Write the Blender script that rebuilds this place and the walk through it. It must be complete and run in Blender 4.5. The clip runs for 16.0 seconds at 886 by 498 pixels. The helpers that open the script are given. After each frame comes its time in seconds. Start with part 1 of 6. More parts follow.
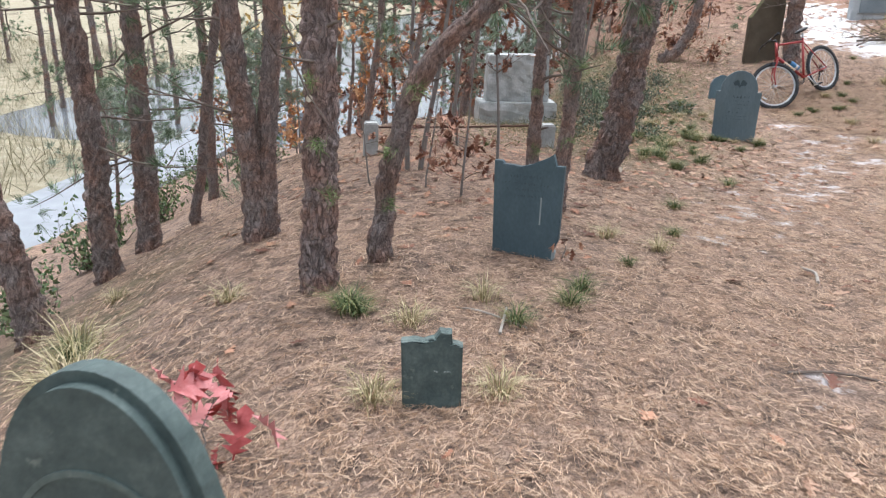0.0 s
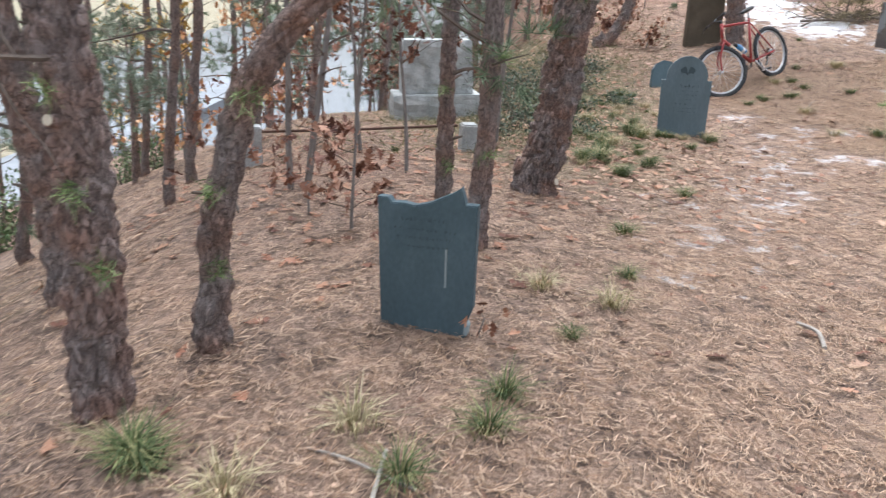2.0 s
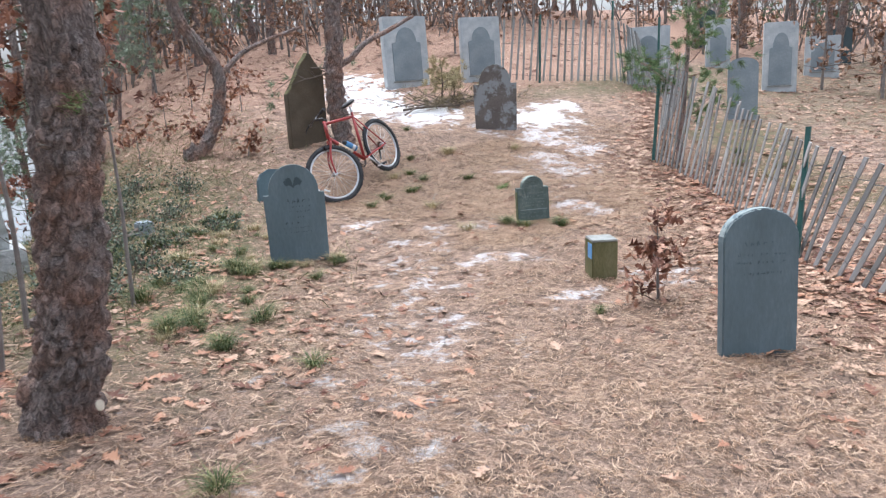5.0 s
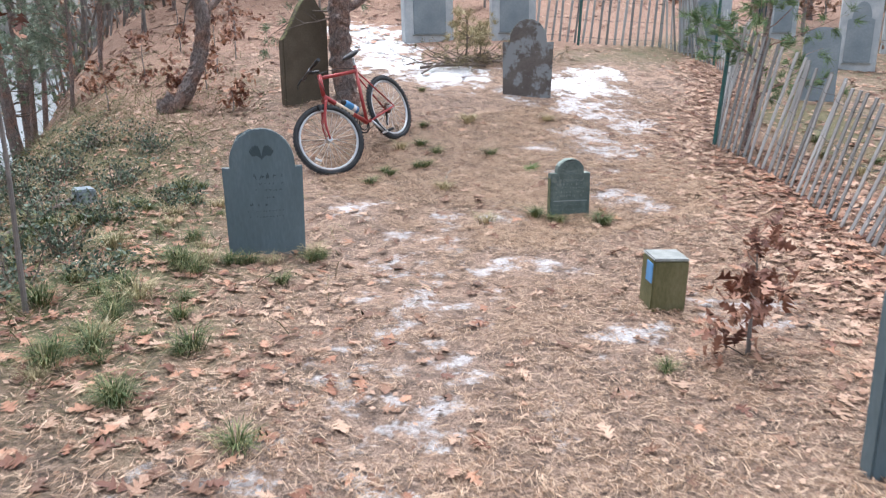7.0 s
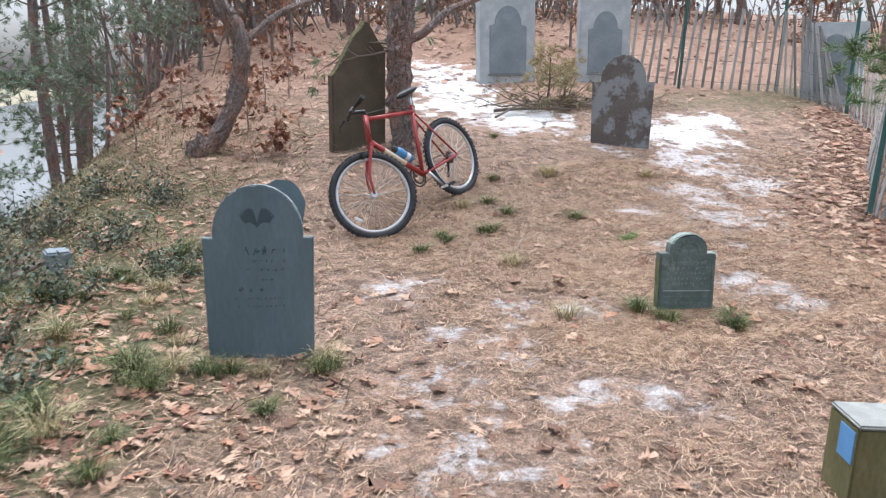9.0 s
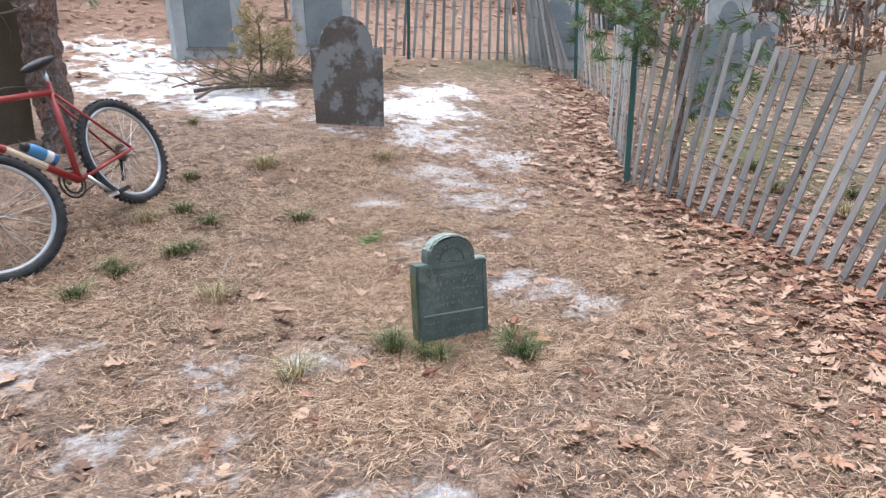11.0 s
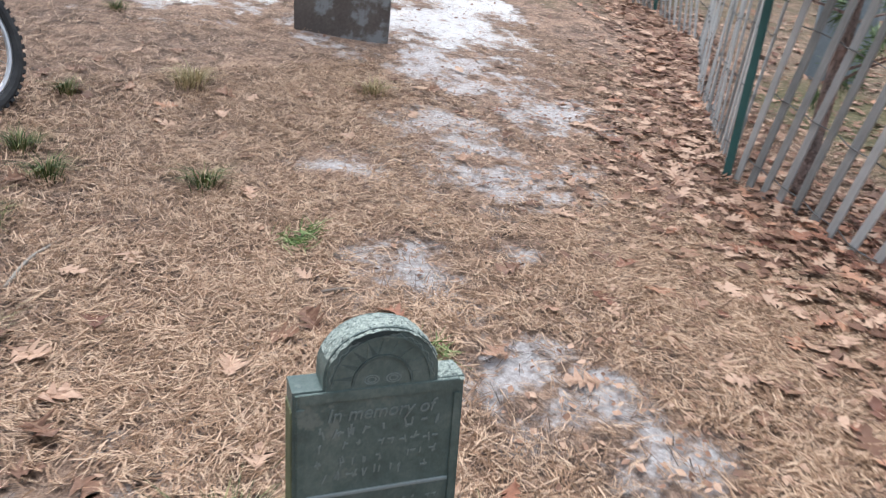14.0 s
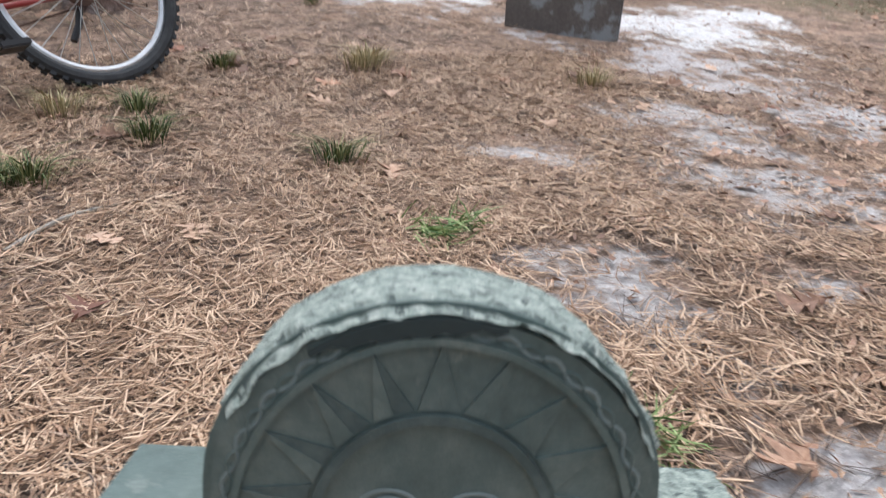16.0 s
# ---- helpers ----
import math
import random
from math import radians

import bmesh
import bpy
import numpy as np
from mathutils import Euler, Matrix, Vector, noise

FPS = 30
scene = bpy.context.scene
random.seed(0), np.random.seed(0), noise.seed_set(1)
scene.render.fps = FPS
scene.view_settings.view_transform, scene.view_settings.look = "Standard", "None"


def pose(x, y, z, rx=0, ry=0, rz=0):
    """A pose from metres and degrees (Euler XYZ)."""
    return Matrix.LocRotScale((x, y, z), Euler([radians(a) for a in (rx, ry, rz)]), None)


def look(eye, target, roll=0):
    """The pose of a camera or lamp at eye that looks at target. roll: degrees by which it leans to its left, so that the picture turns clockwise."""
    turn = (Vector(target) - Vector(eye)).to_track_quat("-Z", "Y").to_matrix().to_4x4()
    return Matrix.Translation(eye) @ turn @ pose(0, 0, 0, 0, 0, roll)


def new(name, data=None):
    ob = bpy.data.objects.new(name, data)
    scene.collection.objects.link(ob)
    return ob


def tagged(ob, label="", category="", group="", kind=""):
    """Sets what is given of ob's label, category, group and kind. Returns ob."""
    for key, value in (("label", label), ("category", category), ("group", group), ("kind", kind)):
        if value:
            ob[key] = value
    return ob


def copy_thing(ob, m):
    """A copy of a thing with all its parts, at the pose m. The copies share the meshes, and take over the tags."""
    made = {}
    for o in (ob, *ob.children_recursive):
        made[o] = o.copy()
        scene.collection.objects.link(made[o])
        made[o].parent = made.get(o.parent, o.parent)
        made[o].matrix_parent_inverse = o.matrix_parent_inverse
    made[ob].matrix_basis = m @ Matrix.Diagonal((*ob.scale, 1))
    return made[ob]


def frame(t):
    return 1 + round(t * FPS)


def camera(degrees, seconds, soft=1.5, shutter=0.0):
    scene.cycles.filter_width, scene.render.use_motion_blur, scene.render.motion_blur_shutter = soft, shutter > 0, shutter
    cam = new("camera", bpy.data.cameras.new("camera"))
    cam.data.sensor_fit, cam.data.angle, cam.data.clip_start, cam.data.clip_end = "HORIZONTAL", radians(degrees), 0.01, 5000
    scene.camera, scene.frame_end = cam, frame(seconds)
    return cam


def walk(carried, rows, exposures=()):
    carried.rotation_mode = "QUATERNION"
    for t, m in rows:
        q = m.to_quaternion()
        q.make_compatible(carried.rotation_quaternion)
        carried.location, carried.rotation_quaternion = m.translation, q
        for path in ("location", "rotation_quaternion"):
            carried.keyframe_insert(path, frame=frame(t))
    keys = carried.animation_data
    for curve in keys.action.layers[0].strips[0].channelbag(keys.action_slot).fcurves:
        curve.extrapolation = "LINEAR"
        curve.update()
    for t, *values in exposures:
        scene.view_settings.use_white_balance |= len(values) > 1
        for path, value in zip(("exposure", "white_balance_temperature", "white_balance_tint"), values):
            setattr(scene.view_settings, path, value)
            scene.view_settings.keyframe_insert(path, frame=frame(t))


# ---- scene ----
cam = camera(63.2, 16.0, soft=1.2, shutter=0.35)
PATH = [
    (0, (0.450, 0.307, 1.842), (0.392, 2.195, 1.186), 1.07),
    (0.5, (0.505, 0.631, 1.842), (0.424, 2.514, 1.173), 0.63),
    (1, (0.526, 1.004, 1.804), (0.503, 2.885, 1.127), 0.52),
    (1.5, (0.633, 1.346, 1.760), (0.638, 3.225, 1.076), 0.36),
    (2, (0.714, 1.642, 1.764), (0.824, 3.516, 1.073), 0.91),
    (2.5, (0.790, 1.979, 1.763), (1.100, 3.845, 1.115), 0.97),
    (3, (0.955, 2.289, 1.761), (1.397, 4.174, 1.260), -0.91),
    (3.5, (1.096, 2.549, 1.767), (1.710, 4.384, 1.259), -0.90),
    (4, (1.162, 2.858, 1.757), (1.946, 4.634, 1.275), -2.32),
    (4.5, (1.398, 3.132, 1.723), (2.298, 4.853, 1.246), -4.10),
    (4.7, (1.490, 3.230, 1.721), (2.488, 4.902, 1.266), -3.71),
    (6.8, (2.347, 4.421, 1.630), (3.304, 6.090, 1.080), -0.31),
    (7, (2.396, 4.555, 1.633), (3.345, 6.225, 1.078), -0.22),
    (7.5, (2.591, 4.848, 1.592), (3.531, 6.556, 1.144), -0.27),
    (8, (2.759, 5.151, 1.570), (3.698, 6.864, 1.138), 0.92),
    (8.5, (2.880, 5.469, 1.570), (3.747, 7.217, 1.132), 1.05),
    (9, (3.140, 5.778, 1.544), (3.916, 7.568, 1.107), 0.46),
    (9.5, (3.314, 6.057, 1.521), (4.187, 7.805, 1.095), 0.56),
    (10, (3.519, 6.337, 1.535), (4.674, 7.915, 1.118), -0.47),
    (10.2, (3.636, 6.448, 1.503), (4.859, 7.975, 1.088), -1.22),
    (12.3, (4.414, 7.317, 1.382), (5.783, 8.645, 0.780), -0.11),
    (12.5, (4.510, 7.428, 1.381), (5.872, 8.759, 0.770), 0.39),
    (13, (4.709, 7.590, 1.375), (6.056, 8.929, 0.749), 1.49),
    (13.5, (5.015, 7.721, 1.385), (6.313, 9.086, 0.714), 2.58),
    (14, (5.279, 7.921, 1.327), (6.515, 9.336, 0.641), 4.94),
    (14.5, (5.576, 8.117, 1.239), (6.533, 9.702, 0.483), 3.61),
    (15, (5.735, 8.295, 1.173), (6.524, 9.920, 0.314), 3.30),
    (15.5, (5.782, 8.444, 1.056), (6.545, 10.106, 0.245), 4.13),
    (16, (5.835, 8.554, 0.871), (6.566, 10.335, 0.331), 3.84),
]
walk(cam, [(t, look(eye, target, roll)) for t, eye, target, roll in PATH], exposures=[(0.0, 0.27, 6080, 10), (2.5, 0.37, 5950, 10), (3.5, 0.46, 5850, 10), (4.5, 0.37, 5840, 10), (7.5, 0.36, 5820, 10), (8.5, 0.3, 5900, 10), (10.0, 0.3, 5890, 10), (12.5, 0.03, 5920, 10), (16.0, 0.0, 6000, 10)])

# ---- sky and light: a bright overcast afternoon ----
world = bpy.data.worlds.new("overcast_sky")
scene.world = world
world.use_nodes = True
wn, wl = world.node_tree.nodes, world.node_tree.links
sky = wn.new("ShaderNodeTexSky")
sky.sky_type, sky.sun_disc = "NISHITA", False
sky.sun_elevation, sky.sun_rotation = radians(74), radians(10)
sky.air_density, sky.dust_density, sky.ozone_density = 1.0, 6.0, 1.0
grey = wn.new("ShaderNodeHueSaturation")
grey.inputs["Saturation"].default_value = 0.30
wl.new(sky.outputs[0], grey.inputs["Color"])
wl.new(grey.outputs[0], wn["Background"].inputs["Color"])
wn["Background"].inputs["Strength"].default_value = 0.27
sun = new("sun", bpy.data.lights.new("sun", "SUN"))
sun.data.energy, sun.data.angle, sun.data.color = 0.6, radians(40), (1.0, 0.98, 0.95)
sun.matrix_world = look((3.5, 16.5, 30), (2, 8, 0))


# ---- materials ----
def mat(name, dark, mid, light, scale=6.0, rough=0.85, bump=0.4, stretch=(1, 1, 1), fine=12.0, island=0.0, spots=None, metal=0.0, bump_dist=0.01, coords="Object"):
    """Three tones mixed by a broad and a fine noise, with relief; island: how far pieces differ; spots: (colour, scale, threshold)."""
    m = bpy.data.materials.new(name)
    m.use_nodes = True
    n, l = m.node_tree.nodes, m.node_tree.links
    bsdf = n["Principled BSDF"]
    bsdf.inputs["Roughness"].default_value, bsdf.inputs["Metallic"].default_value = rough, metal
    tc, mp = n.new("ShaderNodeTexCoord"), n.new("ShaderNodeMapping")
    mp.inputs["Scale"].default_value = stretch
    l.new(tc.outputs[coords], mp.inputs["Vector"])
    broad, small = n.new("ShaderNodeTexNoise"), n.new("ShaderNodeTexNoise")
    broad.inputs["Scale"].default_value, broad.inputs["Detail"].default_value = scale, 5
    small.inputs["Scale"].default_value, small.inputs["Detail"].default_value, small.inputs["Roughness"].default_value = scale * fine, 6, 0.7
    for t in (broad, small):
        l.new(mp.outputs[0], t.inputs["Vector"])
    mix = n.new("ShaderNodeMath")
    mix.operation = "MULTIPLY_ADD"
    mix.inputs[1].default_value = 0.45
    l.new(small.outputs["Fac"], mix.inputs[0])
    half = n.new("ShaderNodeMath")
    half.operation = "MULTIPLY"
    half.inputs[1].default_value = 0.55
    l.new(broad.outputs["Fac"], half.inputs[0])
    l.new(half.outputs[0], mix.inputs[2])
    value = mix
    if island:
        geo = n.new("ShaderNodeNewGeometry")
        obj = n.new("ShaderNodeObjectInfo")
        add = n.new("ShaderNodeMath")
        l.new(geo.outputs["Random Per Island"], add.inputs[0])
        l.new(obj.outputs["Random"], add.inputs[1])
        frac = n.new("ShaderNodeMath")
        frac.operation = "FRACT"
        l.new(add.outputs[0], frac.inputs[0])
        rng = n.new("ShaderNodeMapRange")
        rng.inputs["To Min"].default_value, rng.inputs["To Max"].default_value = -island, island
        l.new(frac.outputs[0], rng.inputs["Value"])
        tot = n.new("ShaderNodeMath")
        l.new(mix.outputs[0], tot.inputs[0])
        l.new(rng.outputs[0], tot.inputs[1])
        value = tot
    ramp = n.new("ShaderNodeValToRGB")
    e = ramp.color_ramp.elements
    e[0].position, e[0].color = 0.3, (*dark, 1)
    e[1].position, e[1].color = 0.7, (*light, 1)
    e.new(0.5).color = (*mid, 1)
    l.new(value.outputs[0], ramp.inputs[0])
    out = ramp.outputs[0]
    if spots:
        colour, sscale, low = spots
        sn = n.new("ShaderNodeTexNoise")
        sn.inputs["Scale"].default_value, sn.inputs["Detail"].default_value, sn.inputs["Roughness"].default_value = sscale, 8, 0.65
        l.new(tc.outputs[coords], sn.inputs["Vector"])
        sr = n.new("ShaderNodeMapRange")
        sr.inputs["From Min"].default_value, sr.inputs["From Max"].default_value = low, low + 0.05
        l.new(sn.outputs["Fac"], sr.inputs["Value"])
        sm = n.new("ShaderNodeMix")
        sm.data_type = "RGBA"
        l.new(sr.outputs[0], sm.inputs["Factor"])
        l.new(out, sm.inputs["A"])
        sm.inputs["B"].default_value = (*colour, 1)
        out = sm.outputs["Result"]
    l.new(out, bsdf.inputs["Base Color"])
    if bump:
        b = n.new("ShaderNodeBump")
        b.inputs["Strength"].default_value, b.inputs["Distance"].default_value = bump, bump_dist
        l.new(mix.outputs[0], b.inputs["Height"])
        l.new(b.outputs[0], bsdf.inputs["Normal"])
    return m


def bark(name, crack, dark, light, scale=15.0):
    """Plated pine bark: dark furrows between flaking upright plates."""
    m = bpy.data.materials.new(name)
    m.use_nodes = True
    n, l = m.node_tree.nodes, m.node_tree.links
    bsdf = n["Principled BSDF"]
    bsdf.inputs["Roughness"].default_value = 0.95
    tc, mp = n.new("ShaderNodeTexCoord"), n.new("ShaderNodeMapping")
    mp.inputs["Scale"].default_value = (1.5, 1.5, 0.8)
    l.new(tc.outputs["Object"], mp.inputs["Vector"])
    warp = n.new("ShaderNodeTexNoise")
    warp.inputs["Scale"].default_value, warp.inputs["Detail"].default_value = 9, 5
    l.new(mp.outputs[0], warp.inputs["Vector"])
    off = n.new("ShaderNodeVectorMath")
    off.operation = "MULTIPLY_ADD"
    off.inputs[1].default_value = (0.26, 0.26, 0.26)
    l.new(warp.outputs["Color"], off.inputs[0])
    l.new(mp.outputs[0], off.inputs[2])
    vor, cell, grain = n.new("ShaderNodeTexVoronoi"), n.new("ShaderNodeTexVoronoi"), n.new("ShaderNodeTexNoise")
    vor.feature = "DISTANCE_TO_EDGE"
    for t in (vor, cell):
        t.inputs["Scale"].default_value = scale
        l.new(off.outputs[0], t.inputs["Vector"])
    grain.inputs["Scale"].default_value, grain.inputs["Detail"].default_value = 26, 10
    grain.inputs["Roughness"].default_value = 0.72
    l.new(off.outputs[0], grain.inputs["Vector"])
    flake = n.new("ShaderNodeTexVoronoi")
    flake.inputs["Scale"].default_value = scale * 2.7
    l.new(off.outputs[0], flake.inputs["Vector"])
    tone = n.new("ShaderNodeMath")
    tone.operation = "MULTIPLY_ADD"
    tone.inputs[1].default_value = 0.30
    both = n.new("ShaderNodeMix")
    both.data_type = "RGBA"
    both.inputs["Factor"].default_value = 0.55
    l.new(cell.outputs["Color"], both.inputs["A"])
    l.new(flake.outputs["Color"], both.inputs["B"])
    l.new(both.outputs["Result"], tone.inputs[0])
    gh = n.new("ShaderNodeMath")
    gh.operation = "MULTIPLY"
    gh.inputs[1].default_value = 0.85
    l.new(grain.outputs["Fac"], gh.inputs[0])
    l.new(gh.outputs[0], tone.inputs[2])
    plate = n.new("ShaderNodeValToRGB")
    plate.color_ramp.elements[0].position, plate.color_ramp.elements[0].color = 0.36, (*dark, 1)
    plate.color_ramp.elements[1].position, plate.color_ramp.elements[1].color = 0.74, (*light, 1)
    l.new(tone.outputs[0], plate.inputs[0])
    gap = n.new("ShaderNodeMapRange")
    gap.inputs["From Min"].default_value, gap.inputs["From Max"].default_value = -0.10, 0.09
    l.new(vor.outputs["Distance"], gap.inputs["Value"])
    mix = n.new("ShaderNodeMix")
    mix.data_type = "RGBA"
    l.new(gap.outputs[0], mix.inputs["Factor"])
    mix.inputs["A"].default_value = (*crack, 1)
    hue = n.new("ShaderNodeTexNoise")
    hue.inputs["Scale"].default_value, hue.inputs["Detail"].default_value = 5.5, 6
    l.new(tc.outputs["Object"], hue.inputs["Vector"])
    wash = n.new("ShaderNodeValToRGB")
    wash.color_ramp.elements[0].position, wash.color_ramp.elements[0].color = 0.42, (0.98, 0.98, 1.0, 1)
    wash.color_ramp.elements[1].position, wash.color_ramp.elements[1].color = 0.64, (1.12, 0.84, 0.72, 1)
    l.new(hue.outputs["Fac"], wash.inputs[0])
    hued = n.new("ShaderNodeMix")
    hued.data_type, hued.blend_type = "RGBA", "MULTIPLY"
    hued.inputs["Factor"].default_value = 1.0
    l.new(plate.outputs[0], hued.inputs["A"])
    l.new(wash.outputs[0], hued.inputs["B"])
    l.new(hued.outputs["Result"], mix.inputs["B"])
    l.new(mix.outputs["Result"], bsdf.inputs["Base Color"])
    high = n.new("ShaderNodeMath")
    high.operation = "ADD"
    weak = n.new("ShaderNodeMath")
    weak.operation = "MULTIPLY"
    weak.inputs[1].default_value = 0.7
    l.new(gap.outputs[0], weak.inputs[0])
    l.new(weak.outputs[0], high.inputs[0])
    l.new(tone.outputs[0], high.inputs[1])
    b = n.new("ShaderNodeBump")
    b.inputs["Strength"].default_value, b.inputs["Distance"].default_value = 1.0, 0.03
    l.new(high.outputs[0], b.inputs["Height"])
    l.new(b.outputs[0], bsdf.inputs["Normal"])
    return m


def plain(name, colour, rough=0.5, metal=0.0):
    return mat(name, tuple(c * 0.8 for c in colour), colour, tuple(min(1, c * 1.15) for c in colour), 14, rough, 0.08, metal=metal, bump_dist=0.002)


SLATE = mat("blue_grey_slate", (0.042, 0.074, 0.088), (0.062, 0.104, 0.122), (0.095, 0.145, 0.168), 5, 0.6, 0.25, (1, 1, 0.6), 14, bump_dist=0.004, spots=((0.13, 0.175, 0.19), 6, 0.66))
SLATE_PALE = mat("pale_slate", (0.155, 0.195, 0.22), (0.215, 0.26, 0.285), (0.30, 0.345, 0.37), 4, 0.65, 0.25, bump_dist=0.004)
SLATE_MID = mat("weathered_blue_slate", (0.08, 0.118, 0.13), (0.108, 0.155, 0.175), (0.15, 0.205, 0.23), 4, 0.6, 0.3, (1.6, 1.6, 0.5), 10, bump_dist=0.004, spots=((0.18, 0.225, 0.24), 7, 0.66))
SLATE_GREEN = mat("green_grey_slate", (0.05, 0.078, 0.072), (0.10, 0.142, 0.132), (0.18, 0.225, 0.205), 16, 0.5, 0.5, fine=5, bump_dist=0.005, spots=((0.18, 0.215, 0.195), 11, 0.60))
# algae-dark stone, also the shaded halves of the carved sun rays
SLATE_MOSS_SHADE = mat("algae_and_facet_shade_slate", (0.035, 0.055, 0.053), (0.065, 0.096, 0.092), (0.12, 0.16, 0.15), 16, 0.6, 0.5, fine=5, bump_dist=0.005, spots=((0.17, 0.205, 0.18), 11, 0.61))
SANDSTONE = mat("brown_mossy_stone", (0.062, 0.049, 0.033), (0.10, 0.08, 0.054), (0.15, 0.122, 0.085), 5, 0.9, 0.5, bump_dist=0.006)
BLOTCHED = mat("blotched_slate", (0.075, 0.064, 0.057), (0.125, 0.11, 0.10), (0.19, 0.17, 0.155), 5, 0.85, 0.4, bump_dist=0.005, spots=((0.25, 0.27, 0.28), 3.4, 0.50))
LICHEN = mat("pale_green_lichen", (0.12, 0.155, 0.14), (0.33, 0.39, 0.35), (0.66, 0.71, 0.64), 150, 0.95, 1.0, fine=3, bump_dist=0.006, spots=((0.12, 0.15, 0.14), 120, 0.55))
GRANITE = mat("grey_granite", (0.24, 0.255, 0.25), (0.43, 0.45, 0.445), (0.66, 0.68, 0.67), 7, 0.9, 0.9, fine=9, bump_dist=0.02)
MARBLE = mat("weathered_marble", (0.30, 0.34, 0.37), (0.42, 0.46, 0.48), (0.58, 0.61, 0.61), 7, 0.85, 0.4, bump_dist=0.006)
POSTSTONE = mat("algae_yellow_post", (0.085, 0.085, 0.035), (0.15, 0.145, 0.065), (0.24, 0.225, 0.125), 6, 0.9, 0.4, (1, 1, 0.35), bump_dist=0.006)
CHALK = mat("worn_white_top", (0.15, 0.16, 0.15), (0.26, 0.27, 0.255), (0.40, 0.41, 0.38), 12, 0.9, 0.5)
BLUE = plain("blue_paint", (0.12, 0.32, 0.62), 0.6)
HOLLOW_SHADE = plain("hollow_shade", (0.03, 0.045, 0.045), 0.8)
CUT = plain("freshly_cut_edge", (0.28, 0.33, 0.33), 0.8)
BARK = bark("pine_bark", (0.05, 0.038, 0.033), (0.11, 0.087, 0.078), (0.48, 0.405, 0.37), 24.0)
BARK_RED = bark("reddish_pine_bark", (0.05, 0.036, 0.031), (0.12, 0.088, 0.077), (0.52, 0.43, 0.395), 20.0)
BARK_THIN = mat("grey_sapling_bark", (0.14, 0.125, 0.115), (0.22, 0.20, 0.185), (0.32, 0.295, 0.275), 12, 0.9, 0.5)
TWIG = mat("dead_twig", (0.08, 0.06, 0.05), (0.14, 0.11, 0.09), (0.22, 0.19, 0.16), 12, 0.9, 0.5)
NEEDLE_DEAD = mat("old_pine_needles", (0.05, 0.032, 0.023), (0.22, 0.14, 0.092), (0.44, 0.305, 0.215), 9, 0.65, 0, fine=3, island=0.38)
NEEDLE_TOP = mat("orange_pine_needles", (0.20, 0.112, 0.06), (0.39, 0.24, 0.142), (0.62, 0.445, 0.305), 9, 0.6, 0, fine=3, island=0.34)
FENCE_PINE = mat("bright_pine_needles", (0.05, 0.09, 0.03), (0.11, 0.19, 0.07), (0.22, 0.32, 0.13), 3, 0.6, 0, island=0.25)
NEEDLE_GREY = mat("grey_green_pine_needles", (0.12, 0.16, 0.11), (0.21, 0.26, 0.185), (0.34, 0.38, 0.29), 3, 0.7, 0, island=0.25)
NEEDLE_GREEN = mat("green_pine_needles", (0.06, 0.10, 0.05), (0.12, 0.19, 0.10), (0.24, 0.30, 0.18), 3, 0.7, 0, island=0.25)
SPRIG_GREEN = mat("fresh_sprig", (0.08, 0.15, 0.04), (0.18, 0.28, 0.09), (0.36, 0.44, 0.19), 3, 0.6, 0, island=0.28)
GRASS = mat("green_grass", (0.035, 0.06, 0.016), (0.085, 0.125, 0.035), (0.27, 0.26, 0.11), 3, 0.7, 0, island=0.26)
BANK_GRASS = mat("brown_bank_grass", (0.11, 0.095, 0.045), (0.21, 0.175, 0.09), (0.38, 0.32, 0.19), 3, 0.8, 0, island=0.28)
GRASS_DRY = mat("dry_grass", (0.22, 0.19, 0.09), (0.40, 0.34, 0.18), (0.60, 0.52, 0.33), 3, 0.8, 0, island=0.28)
FIELD_GRASS = mat("straw_field_grass", (0.17, 0.15, 0.085), (0.31, 0.275, 0.175), (0.46, 0.42, 0.31), 3, 0.8, 0, island=0.28)
WORN = plain("worn_lettering", (0.20, 0.245, 0.235), 0.8)
SIDE_MOSS = mat("side_algae", (0.06, 0.075, 0.045), (0.12, 0.135, 0.07), (0.20, 0.21, 0.11), 22, 0.9, 0.4, bump_dist=0.003)
WORN_DARK = plain("shallow_worn_lettering", (0.05, 0.078, 0.088), 0.8)
CUT_WOOD = mat("sawn_pine_wood", (0.42, 0.36, 0.27), (0.58, 0.51, 0.40), (0.70, 0.64, 0.53), 20, 0.8, 0.2)
OAK_DEAD = mat("fallen_oak_leaf", (0.15, 0.075, 0.045), (0.31, 0.175, 0.11), (0.50, 0.335, 0.235), 9, 0.65, 0.25, island=0.30, bump_dist=0.003)
OAK_RUST = mat("rust_oak_leaf", (0.11, 0.043, 0.028), (0.26, 0.115, 0.072), (0.43, 0.235, 0.155), 6, 0.7, 0.25, island=0.3, bump_dist=0.003)
RUST_DRIFT = mat("rust_orange_leaf", (0.14, 0.055, 0.032), (0.30, 0.133, 0.076), (0.46, 0.245, 0.15), 6, 0.65, 0.25, island=0.34, bump_dist=0.003)
RED_LEAF = mat("crimson_leaf", (0.30, 0.03, 0.025), (0.45, 0.10, 0.10), (0.62, 0.26, 0.26), 2, 0.6, 0.1, island=0.3)
SHRUB = mat("grey_green_leaf", (0.035, 0.06, 0.035), (0.08, 0.12, 0.08), (0.19, 0.23, 0.165), 3, 0.65, 0, island=0.28)
ROADSIDE = mat("roadside_green_leaf", (0.045, 0.09, 0.03), (0.10, 0.165, 0.06), (0.22, 0.28, 0.13), 3, 0.6, 0, island=0.28)
